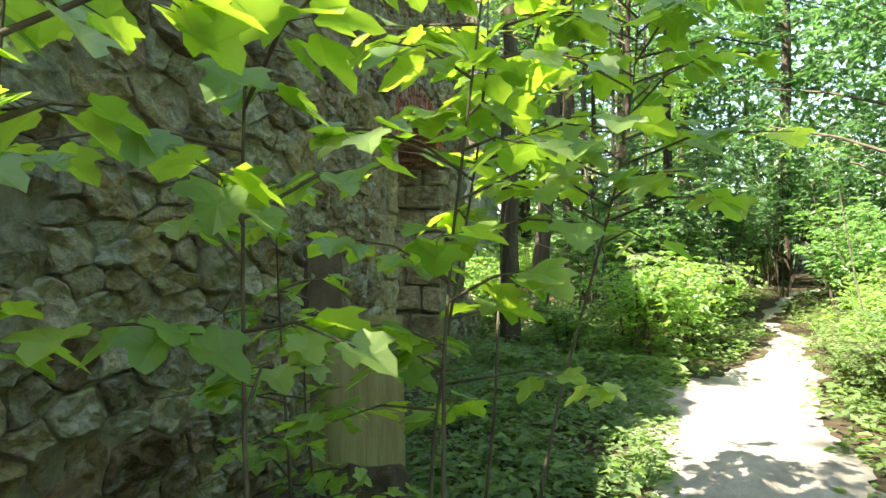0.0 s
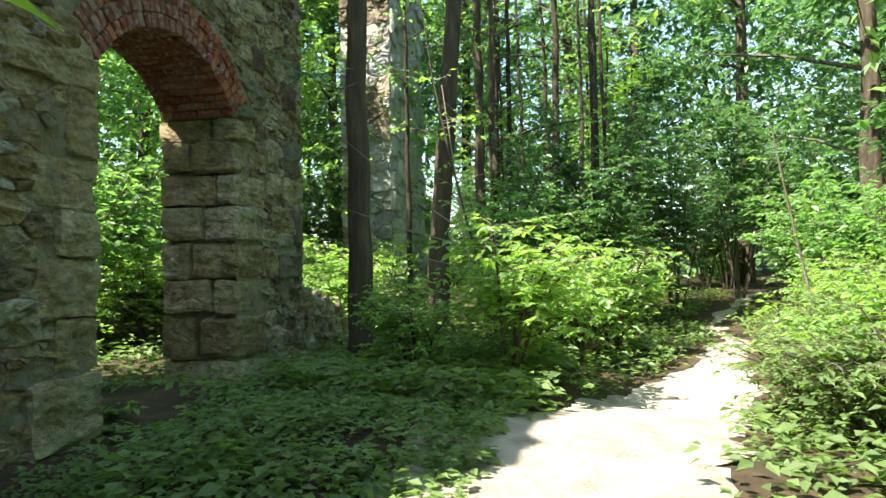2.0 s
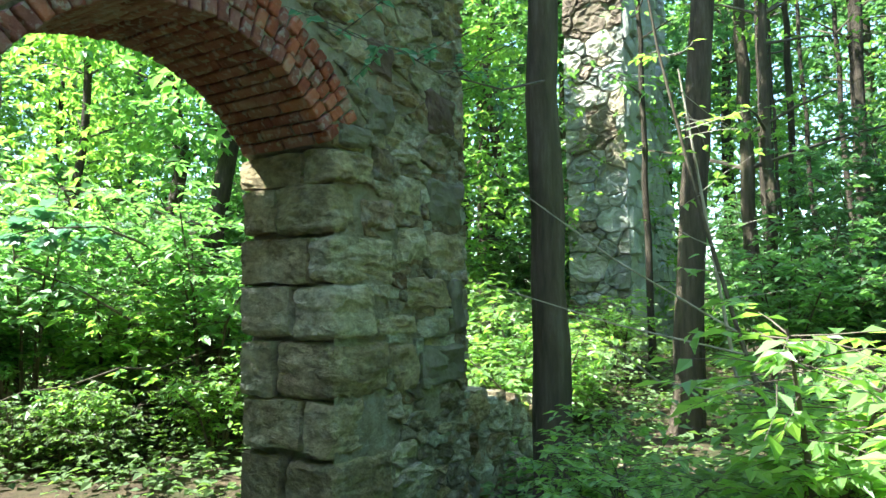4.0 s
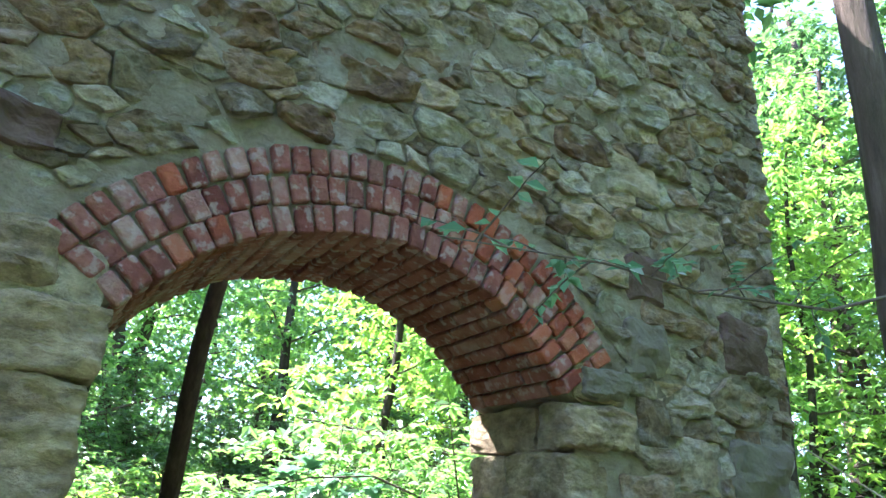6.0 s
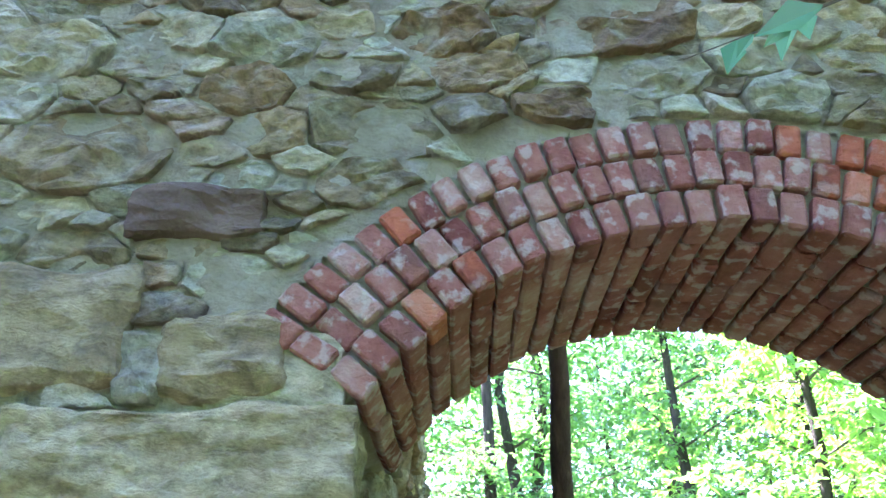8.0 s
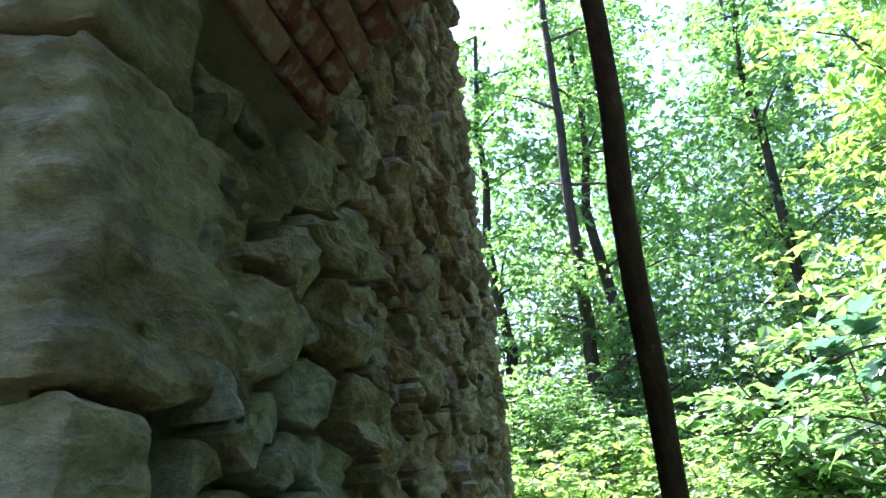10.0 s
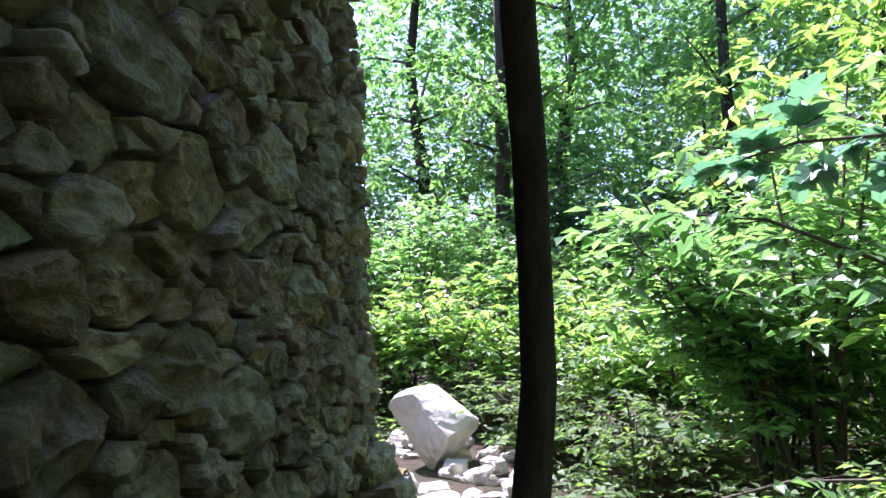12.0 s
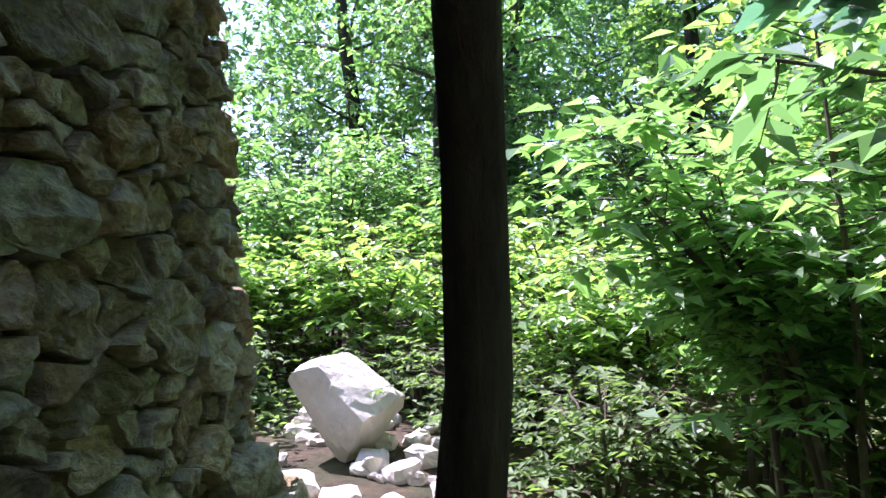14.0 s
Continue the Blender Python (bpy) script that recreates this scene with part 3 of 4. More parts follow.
def brick_arch(wall):
    rg = random.Random(21)
    full = [[brick_mesh(k, 0.06, 0.207, 0.096, m) for k in range(9)] for m in (M_BRICK, M_BRICK_BARE)]
    half = [[brick_mesh(k, 0.06, 0.1, 0.096, m) for k in range(9)] for m in (M_BRICK, M_BRICK_BARE)]
    ring_h = (R_OUT - R_IN) / 3
    for ring in range(3):
        rm = R_IN + ring_h * (ring + 0.5)
        n_ = int(2 * SPRING * (rm - 0.02) / 0.068)
        for k in range(n_):
            a = -SPRING + 2 * SPRING * (k + 0.5) / n_
            # the soffit is laid in running bond, its alternate courses begin and end with half bricks
            lay = [(0.053, half), (0.215, full), (0.43, full), (0.592, half)] if k % 2 and not ring else [(0.106, full), (0.322, full), (0.538, full)]
            for d, (y, kinds) in enumerate(lay):
                if ring and d == 1:
                    continue
                worn = d == 0 and rg.random() < (0.85 if a > 0.22 and ring else 0.5 if a > 0.22 else 0.12)
                ob = new("brick", kinds[worn][rg.randrange(9)])
                ob.parent = wall
                rr = rm + rg.uniform(-0.005, 0.005)
                ob.matrix_basis = Matrix.Translation((rr * math.sin(a), y - 0.012 + rg.uniform(-0.01, 0.008), ARC_Z + rr * math.cos(a))) @ \
                    Euler((rg.uniform(-0.02, 0.02), a + rg.uniform(-0.03, 0.03), rg.uniform(-0.03, 0.03))).to_matrix().to_4x4()


WDIR = Vector((-0.012, 1.0, 0)).normalized()
WNRM = Vector((WDIR.y, -WDIR.x, 0))
WORG = Vector((-0.82, 0.0, 0))
W_END, W_BREAK, W_SLOPE = 4.6, 1.1, 0.36        # the end leans back above W_BREAK


def side_wall():
    g = 0.03
    bm = bmesh.new()
    prof = [(0.45, -0.6), (W_END - g, -0.6), (W_END - g, W_BREAK), (W_END - g - W_SLOPE * (WALL_H - 0.2 - W_BREAK), WALL_H - 0.2), (0.45, WALL_H - 0.2)]
    sides = []
    for w in (-0.05, -0.62):
        pts = [WORG + WDIR * u + WNRM * w for u, z in prof]
        sides.append([bm.verts.new((p.x, p.y, z)) for p, (u, z) in zip(pts, prof)])
    bm.faces.new(sides[0])
    bm.faces.new(sides[1])
    for k in range(len(prof)):
        m = (k + 1) % len(prof)
        bm.faces.new((sides[0][k], sides[0][m], sides[1][m], sides[1][k]))
    bmesh.ops.recalc_face_normals(bm, faces=bm.faces[:])
    wall = tagged(part("wall_west", bm, M_MORTAR), "tall ruined rubble side wall of dark sandstone", "wall", kind="structure")
    sizes = [(0.18, 5), (0.14, 22), (0.1, 80), (0.06, 220), (0.04, 250)]
    cells = rubble_cells(0.24, W_END, -0.4, WALL_H - 0.15, sizes, 41, 1.5, [(0.2, 0.6, 2.12, 3.0)])
    rg = random.Random(45)
    broken = []
    for u, v, r, poly, tilt in cells:
        back = rg.uniform(-0.03, 0.05)
        poly = clip_poly(poly, 1, W_SLOPE, W_END + W_SLOPE * W_BREAK - back)
        if len(poly) >= 3 and poly_area(poly) > 0.0006:
            broken.append((u, v, r, poly, tilt))
    rubble(wall, WORG - WNRM * 0.012, WDIR, WNRM, broken, 42, (0.2, W_END, 0.3, 3.2), proud=(0.0, 0.055), joint=0.014)
    for k in range(16):
        u, h = 4.25 + 0.07 * (k % 6), 0.12 + 0.17 * (k // 6)
        p = WORG + WDIR * u
        r_ = 0.34 - 0.09 * (k // 6)
        rough_block("stone", p.x - 0.1, p.x + r_ * (0.6 + 0.3 * ((k * 5) % 4) / 3), p.y - 0.1, p.y + 0.12, h, h + 0.19, wall, M_STONE, 600 + k, 0.03, 0.4, 3)
    cells = rubble_cells(0, 0.6, -0.4, W_BREAK, [(0.16, 20), (0.1, 80)], 43, 1.5)
    p = WORG + WDIR * (W_END - g)
    rubble(wall, p, -WNRM, WDIR, cells, 44, (0, 0, 0, 0))
    return wall


south = front_wall()
brick_arch(south)
side_wall()


# ---- trees, shrubs and undergrowth ----
def tube(pts, radii, sides=10, rough=0.0, seed=0):
    """A tapered limb along pts."""
    vs, fs = [], []
    for k, (p, r) in enumerate(zip(pts, radii)):
        a = Vector(pts[max(k - 1, 0)])
        b = Vector(pts[min(k + 1, len(pts) - 1)])
        d = (b - a).normalized()
        s = d.cross(Vector((0.3, 1, 0.1))).normalized()
        t = d.cross(s)
        for i in range(sides):
            an = 2 * math.pi * i / sides
            rr = r * (1 + rough * noise.noise(Vector((math.cos(an) * 2 + seed, math.sin(an) * 2, p[2] * 1.3))))
            vs.append(tuple(Vector(p) + (s * math.cos(an) + t * math.sin(an)) * rr))
    for k in range(len(pts) - 1):
        for i in range(sides):
            j = (i + 1) % sides
            fs.append((k * sides + i, k * sides + j, (k + 1) * sides + j, (k + 1) * sides + i))
    return vs, fs


class Bag:
    """Gathers vertices and faces of one mesh."""

    def __init__(self):
        self.v, self.f = [], []

    def add(self, vs, fs):
        b = len(self.v)
        self.v += [tuple(x) for x in vs]
        self.f += [tuple(i + b for i in f) for f in fs]


def leaf(bag, at, direction, size, rg, width=0.55, droop=0.25):
    """A pointed leaf, folded along its rib."""
    d = Vector(direction).normalized()
    s = d.cross(Vector((rg.uniform(-0.5, 0.5), rg.uniform(-0.5, 0.5), 1))).normalized()
    n_ = s.cross(d)
    at = Vector(at)
    w = size * width * 0.5
    tip = at + d * size - n_ * size * droop
    m = at + d * size * 0.45 - n_ * size * 0.05
    up = n_ * size * 0.07
    bag.add((at, m + s * w + up, tip, m - s * w + up), ((0, 1, 2), (0, 2, 3)))


def lobed_leaf(bag, at, direction, size, rg):
    """A maple-like leaf with five lobes."""
    d = Vector(direction).normalized()
    s = d.cross(Vector((rg.uniform(-0.4, 0.4), rg.uniform(-0.4, 0.4), 1))).normalized()
    n_ = s.cross(d)
    at = Vector(at)
    prof = [(0, 0.02), (0.2, -0.08), (0.42, -0.06), (0.4, 0.1), (0.56, 0.26), (0.6, 0.52), (0.4, 0.46), (0.3, 0.56), (0.27, 0.78), (0.12, 0.9), (0, 1.0)]
    pts = [(x, y) for x, y in prof] + [(-x, y) for x, y in prof[-2:0:-1]]
    vs = [at + d * (size * 0.4) - n_ * 0.01]
    for x, y in pts:
        vs.append(at + s * (x * size) + d * (y * size) + n_ * size * (0.12 * abs(x) - 0.22 * y * y + rg.uniform(-0.02, 0.02)))
    m = len(pts)
    bag.add(vs, [(0, 1 + i, 1 + (i + 1) % m) for i in range(m)])


def spray(bag, twigs, start, direction, length, rg, leaf_size, count, lobed=False, flat=0.5, width=0.55):
    """A twig with leaves along it."""
    d = Vector(direction).normalized()
    p = Vector(start)
    pts = [p.copy()]
    for k in range(4):
        d = (d + Vector((rg.uniform(-0.2, 0.2), rg.uniform(-0.2, 0.2), rg.uniform(-0.16, 0.08)))).normalized()
        p = p + d * length / 4
        pts.append(p.copy())
    if twigs is not None:
        twigs.add(*tube(pts, [0.006 * (1 - 0.2 * k) * max(0.5, length) for k in range(5)], 4))
    for k in range(count):
        t = rg.uniform(0.15, 1.0) * 3.99
        i = int(t)
        at = pts[i].lerp(pts[i + 1], t - i)
        a = rg.uniform(0, 2 * math.pi)
        ld = Vector((math.cos(a), math.sin(a), rg.uniform(-0.5, 0.35) * (1.2 - flat))) + d * 0.6
        sz = leaf_size * rg.uniform(0.6, 1.25)
        if lobed:
            lobed_leaf(bag, at, ld, sz, rg)
        else:
            leaf(bag, at, ld, sz, rg, width)


def trunk_pts(x, y, height, lean, bow, rg, n_=12):
    pts = []
    base = gz(x, y) - 0.1
    for k in range(n_ + 1):
        t = k / n_
        pts.append((x + lean[0] * t * height + bow[0] * math.sin(math.pi * t) + 0.02 * rg.uniform(-1, 1),
                    y + lean[1] * t * height + bow[1] * math.sin(math.pi * t) + 0.02 * rg.uniform(-1, 1), base + height * t))
    return pts


def single_trunk(x, y, r, height, label, lean=(0, 0), bow=(0, 0), sweep=None, material=None, seed=1, leaf_m=None, crown=220, crown_from=0.55, spread=1.6):
    rg = random.Random(seed)
    root = new("tree")
    tagged(root, label, "tree")
    n_ = 22
    pts = trunk_pts(x, y, height, lean, bow, rg, n_)
    if sweep:
        pts = [(px + sweep(pz)[0], py + sweep(pz)[1], pz) for px, py, pz in pts]
    rad = [r * (1.0 - 0.6 * k / n_) * (1 + 0.35 * math.exp(-k * 1.1)) for k in range(n_ + 1)]
    raw("trunk", *tube(pts, rad, 14, 0.18, seed), material or M_BARK, root, smooth=True)
    if crown:
        limbs, lv = Bag(), Bag()
        for b in range(14):
            t = rg.uniform(crown_from, 0.98)
            p = Vector(pts[int(t * n_)])
            a = rg.uniform(0, 2 * math.pi)
            ln = spread * rg.uniform(0.5, 1.1) * (1.25 - t * 0.6)
            d = Vector((math.cos(a), math.sin(a), rg.uniform(0.1, 0.7)))
            q = [p, p + d * ln * 0.5, p + d * ln + Vector((0, 0, -0.1))]
            limbs.add(*tube(q, [r * 0.3, r * 0.18, r * 0.06], 5))
            for s in range(crown // 14 // 2):
                at = q[1].lerp(q[2], rg.uniform(-0.3, 1.1))
                sp = Vector((rg.uniform(-1, 1), rg.uniform(-1, 1), rg.uniform(-0.5, 0.5)))
                spray(lv, limbs, at, sp, rg.uniform(0.35, 0.9), rg, 0.1, 9)
        raw("limb", limbs.v, limbs.f, M_TWIG, root)
        raw("crown", lv.v, lv.f, leaf_m or M_LEAF, root)
    return root


def forest_tree(height, r, leaves, leaf_m, label, seed, crown_from=0.35, spread=2.2, leaf_size=0.2):
    """A tree standing at the origin; copies stand in the wood."""
    rg = random.Random(seed)
    root = new("tree")
    tagged(root, label, "tree", "woodland trees")
    n_ = 9
    pts = [(0.25 * noise.noise(Vector((seed, k * 0.5, 0))), 0.25 * noise.noise(Vector((seed, k * 0.5, 7))), -0.3 + height * k / n_) for k in range(n_ + 1)]
    raw("trunk", *tube(pts, [r * (1 - 0.75 * k / n_) for k in range(n_ + 1)], 8, 0.15, seed), M_DARKBARK if seed % 2 else M_BARK, root, smooth=True)
    limbs, lv = Bag(), Bag()
    for b in range(22):
        t = crown_from + (1 - crown_from) * (b / 21) ** 0.9
        p = Vector(pts[min(n_, int(t * n_))])
        a = b * 2.4 + rg.uniform(-0.4, 0.4)
        ln = spread * rg.uniform(0.55, 1.15) * (1.2 - 0.8 * t)
        d = Vector((math.cos(a), math.sin(a), rg.uniform(0.0, 0.5)))
        q = [p, p + d * ln * 0.5 + Vector((0, 0, 0.1)), p + d * ln]
        limbs.add(*tube(q, [r * 0.22, r * 0.13, 0.008], 4))
        for s in range(leaves // 22 // 8):
            at = q[0].lerp(q[2], rg.uniform(0.25, 1.05)) + Vector((rg.gauss(0, 0.3), rg.gauss(0, 0.3), rg.gauss(0, 0.22)))
            spray(lv, None, at, (rg.uniform(-1, 1), rg.uniform(-1, 1), rg.uniform(-0.5, 0.3)), 0.5, rg, leaf_size, 8)
    raw("limb", limbs.v, limbs.f, M_TWIG, root)
    raw("crown", lv.v, lv.f, leaf_m, root)
    return root


def shrub(height, spread, leaves, leaf_m, label, seed, leaf_size=0.09, stems=7, width=0.5):
    rg = random.Random(seed)
    root = new("shrub")
    tagged(root, label, "shrub", "undergrowth shrubs")
    st, lv = Bag(), Bag()
    per = leaves // stems
    for s in range(stems):
        a = rg.uniform(0, 2 * math.pi)
        top = Vector((math.cos(a) * spread * rg.uniform(0.3, 1), math.sin(a) * spread * rg.uniform(0.3, 1), height * rg.uniform(0.6, 1.05)))
        pts = [Vector((0.05 * math.cos(a), 0.05 * math.sin(a), -0.1)), top * 0.35 + Vector((0, 0, height * 0.15)), top * 0.7 + Vector((0, 0, 0.1)), top]
        st.add(*tube(pts, [0.016, 0.012, 0.008, 0.004], 5))
        for k in range(per // 9):
            t = rg.uniform(0.25, 1.0) * 2.99
            i = int(t)
            at = pts[i].lerp(pts[i + 1], t - i)
            an = rg.uniform(0, 2 * math.pi)
            spray(lv, st, at, (math.cos(an), math.sin(an), rg.uniform(-0.1, 0.45)), rg.uniform(0.25, 0.6), rg, leaf_size, 9, False, 0.6, width)
    raw("twig", st.v, st.f, M_TWIG, root)
    raw("foliage", lv.v, lv.f, leaf_m, root)
    return root


def place(ob, x, y, s=1.0, rot=None, dz=0.0):
    c = copy_thing(ob, pose(x, y, gz(x, y) + dz, 0, 0, rnd.uniform(0, 360) if rot is None else rot) @ Matrix.Scale(s, 4))
    c.scale = (s, s, s)
    return c


# the trees that stand close by
single_trunk(2.2, -0.58, 0.125, 9.0, "straight grey-brown tree trunk beside the wall end", seed=2, crown=150, spread=2.0, crown_from=0.6)
single_trunk(-0.005, 2.9, 0.068, 8.5, "slender dark bowed tree trunk inside the ruin", sweep=lambda z: (-0.035 * max(0, z - 1.6), -0.38 * max(0, z - 1.5) + 0.05 * max(0, z - 2.4) ** 2 if z < 5 else -0.99),
             material=M_DARKBARK, seed=4, crown=150, crown_from=0.6)
single_trunk(-0.1, 10.2, 0.12, 10.0, "dark leafy tree trunk behind the ruin", seed=14, crown=900, crown_from=0.2, spread=1.7, material=M_DARKBARK, leaf_m=M_LEAF)

single_trunk(5.4, -0.6, 0.15, 11.0, "leaning grey-brown woodland trunk", lean=(0.01, -0.07), seed=6, crown=120, spread=1.8, crown_from=0.5)
single_trunk(7.2, -1.0, 0.1, 9.0, "slim woodland trunk with yellow-green leaves", seed=8, crown=200, spread=1.9, crown_from=0.3, leaf_m=M_LEAF2)
single_trunk(6.3, -1.35, 0.07, 7.0, "thin young trunk with hanging green leaves", seed=9, crown=170, spread=1.5, crown_from=0.35, leaf_m=M_LEAF2)
single_trunk(4.4, 2.2, 0.06, 8.0, "thin pale lichened trunk behind the wall end", seed=10, crown=90, spread=1.3, crown_from=0.6, material=M_PALEBARK)
single_trunk(7.6, 0.35, 0.05, 8.5, "thin young trunk with a high leafy crown", seed=18, crown=330, spread=1.3, crown_from=0.48, material=M_DARKBARK)
POLES = random.Random(71)
for k in range(16):
    single_trunk(7 + 8 * POLES.random(), -3.8 + 3.6 * POLES.random(), POLES.uniform(0.04, 0.1), POLES.uniform(8, 11), "thin bare-stemmed forest trunk", lean=(POLES.uniform(-0.03, 0.03), POLES.uniform(-0.03, 0.03)),
                 seed=200 + k, crown=56, spread=1.5, crown_from=0.65, material=M_DARKBARK)

# the wood around
T = [forest_tree(11, 0.16, 6400, M_LEAF, "tall slim woodland tree with green crown", 11, 0.16, 2.4, 0.17),
     forest_tree(13, 0.2, 6000, M_LEAF3, "tall dark-trunked woodland tree with deep green crown", 12, 0.3, 2.8, 0.2),
     forest_tree(7, 0.08, 5600, M_LEAF2, "thin young tree with yellow-green leaves", 13, 0.1, 1.8, 0.13),
     forest_tree(15, 0.22, 5000, M_LEAF3, "high forest tree with bare lower trunk", 15, 0.5, 3.0, 0.22)]
S = [shrub(1.1, 0.7, 2200, M_LEAF2, "bright green leafy shrub", 21, 0.085),
     shrub(1.9, 1.0, 3000, M_LEAF, "tall green leafy undergrowth shrub", 22, 0.1, 9),
     shrub(2.7, 1.2, 3600, M_LEAF, "tall arching green shrub", 23, 0.12, 9),
     shrub(0.7, 0.7, 1500, M_FORB, "low dense green shrub", 24, 0.07, 9),
     shrub(3.4, 1.3, 3800, M_LEAF3, "high deep green thicket shrub", 25, 0.13, 9),
     shrub(2.3, 1.3, 3300, M_LEAF, "arching dark green shrub with many bare twigs", 26, 0.1, 10, 0.58)]


def in_ruin(x, y, m=0.0):
    if y > -0.4 - m and y < 0.9 + m and WALL_L - m < x < WALL_R + 0.3 + m:
        return True
    if 0 < y < 5.2 + m and -1.9 - m < x < 0.55 + m * 0.3:
        return True
    return False


def free(x, y, gap):
    if track_dist(x, y) < gap + 0.5 or in_ruin(x, y, gap * 0.5):
        return False
    if -7.6 < x < 0.3 and -3.3 < y < 0 and gap > 0.3:
        return False
    return True


def sun_clear(x, y):
    """Keeps the glades open to the sun: the path, the boulder, the thickets behind the doorway."""
    s_ = Vector((sd.x, sd.y)).normalized()
    for cx, cy, w in ((0.3, -3.1, 1.5), (2.2, -3.6, 1.6), (-4.3, -2.0, 1.5), (-0.7, 5.8, 3.2), (-1.6, -3.4, 1.6), (-0.6, -4.8, 1.6), (0.5, 8.0, 2.2), (2.0, 4.5, 1.8), (9.9, 1.9, 1.3), (2.8, -2.2, 1.5), (2.8, -5.0, 1.8), (0.6, -4.6, 1.5), (-1.5, 8.2, 2.0)):
        k = Vector((x - cx, y - cy))
        al = k.dot(s_)
        if 0.3 < al < 14 and abs(k.x * s_.y - k.y * s_.x) < w:
            return False
    return True


def wood():
    rg = random.Random(99)
    made, spots = 0, []
    while made < 84:
        a, rr = rg.uniform(0, 2 * math.pi), 6 + 26 * rg.random() ** 0.75
        x, y = 0.5 + rr * math.cos(a), 0.5 + rr * math.sin(a)
        if x < -6 and rg.random() < 0.6:
            continue
        if y > 1 and abs(x) < 9 and math.hypot(x, y) < 10.5 or (2 < x < 9.5 and -0.6 < y < 3.5) or (-6 < x < 5.5 and -8.5 < y < 0):
            continue
        if not free(x, y, 1.2) or not sun_clear(x, y) or any(math.hypot(x - p, y - q) < 1.8 for p, q in spots):
            continue
        spots.append((x, y))
        place(T[2 if y > 2 and -5 < x < 9 and math.hypot(x, y) < 17 else rg.randrange(4)], x, y, rg.uniform(0.8, 1.25))
        made += 1
    made = 0
    while made < 230:
        a, rr = rg.uniform(0, 2 * math.pi), 2.2 + 15 * rg.random() ** 0.85
        x, y = 0.8 + rr * math.cos(a), 0.8 + rr * math.sin(a)
        if not free(x, y, 0.55) or x < -9 or (x < -3 and y > -3 and y < 3) or (y < -4 and x < -3):
            continue
        if 2 < x < 5.5 and -2.3 < y < -0.1 or x < -0.5 and -5 < y < 0:
            continue
        k = rg.randrange(5)
        if rr < 4.5 and k in (2, 4):
            k = rg.choice((0, 3, 1))
        if not sun_clear(x, y) or (2 < x < 9.5 and -0.6 < y < 3.5):
            k = rg.choice((0, 3))
        place(S[k], x, y, rg.uniform(0.75, 1.2))
        made += 1


wood()
# thickets that close the view behind the doorway and inside the ruin
for k, x, y, sc in ((0, -1.9, 8.6, 1.1), (1, -0.2, 8.4, 1.0), (0, 0.9, 7.2, 1.2), (1, 1.5, 5.2, 0.95), (0, 2.1, 4.0, 1.3), (5, 2.6, 5.6, 1.1), (1, 1.35, 4.5, 0.85),
                    (5, 2.8, 3.4, 1.15), (3, 0.7, 5.0, 0.9), (3, 0.3, 6.0, 0.9), (2, -1.0, 10.0, 1.0), (4, 0.8, 10.4, 1.0), (2, -2.6, 10.5, 1.0), (0, 2.3, 2.6, 0.8), (0, 1.35, 3.3, 0.6), (3, 1.05, 3.55, 0.75), (0, 1.8, 3.5, 0.7), (3, 1.55, 3.0, 0.7),
                    (0, 2.7, -2.75, 0.95), (0, 3.4, -3.0, 1.05), (4, 6.0, -2.6, 0.8), (4, 6.5, -3.0, 1.0), (4, 8.5, -4.2, 1.0), (2, 4.6, -6.2, 0.9),
                    (0, 2.4, -5.4, 0.9), (0, 0.9, -5.0, 0.9), (3, 0.2, -4.4, 0.9), (1, 3.4, -6.4, 0.9), (3, -1.4, -4.5, 0.8), (4, 10.5, -5.6, 1.1), (4, 13, -9.5, 1.2),
                    (4, 12, -7.0, 1.2), (4, 15, -11.5, 1.2), (2, 14, -8.0, 1.3), (3, 4.6, 0.6, 0.9), (3, 5.6, 1.2, 0.9), (3, 3.0, 1.2, 0.9), (0, 1.6, -4.7, 0.8), (0, 3.2, -5.3, 0.9), (0, 0.5, -4.5, 0.7), (3, 1.1, -4.3, 0.8), (3, 2.2, -4.8, 0.9), (0, 4.4, -5.8, 1.0), (0, -0.7, 7.8, 1.35), (1, -0.1, 9.2, 1.1), (1, -1.3, 9.4, 1.15), (0, 0.35, 8.2, 1.4),
                    (0, -1.5, 8.3, 1.2), (0, 0.2, 7.2, 1.0), (3, -0.2, 7.0, 0.9), (0, 0.9, 6.2, 1.0), (3, 5.0, -6.0, 1.0), (0, -2.4, 7.6, 1.2), (0, 8.6, 2.9, 0.8)):
    place(S[k], x, y, sc)
# the unseen tree at (3.4, 1.0) is added to keep skylight off the ruin
for k, x, y, sc in ((0, 3.9, 4.6, 0.95), (0, 5.2, 7.2, 0.9), (2, 3.4, 6.6, 1.1), (3, 3.4, 1.0, 0.9), (0, 0.4, 12.6, 1.0), (0, 3.3, 11.2, 0.9), (0, -1.7, 13.2, 1.0), (0, 1.2, 14.5, 1.1)):
    place(T[k], x, y, sc)
# tall trees beyond the wall end, beside the pier
for k, x, y, sc in ((0, 11.8, 4.9, 1.0), (1, 13.8, 6.3, 1.1), (2, 11.2, 7.2, 1.0), (3, 15.6, 8.0, 1.1), (1, 15.4, 4.7, 1.0), (0, 9.0, 6.6, 0.9), (2, 8.3, 3.7, 1.05), (0, 7.5, 4.6, 0.85), (2, 17.5, 6.4, 1.2), (3, 13.2, 9.4, 1.1)):
    place(T[k], x, y, sc)
for proto in T + S:
    k = (T + S).index(proto)
    x, y = (-14 + 3.1 * k, -17 - (k % 3))
    proto.location = (x, y, gz(x, y))


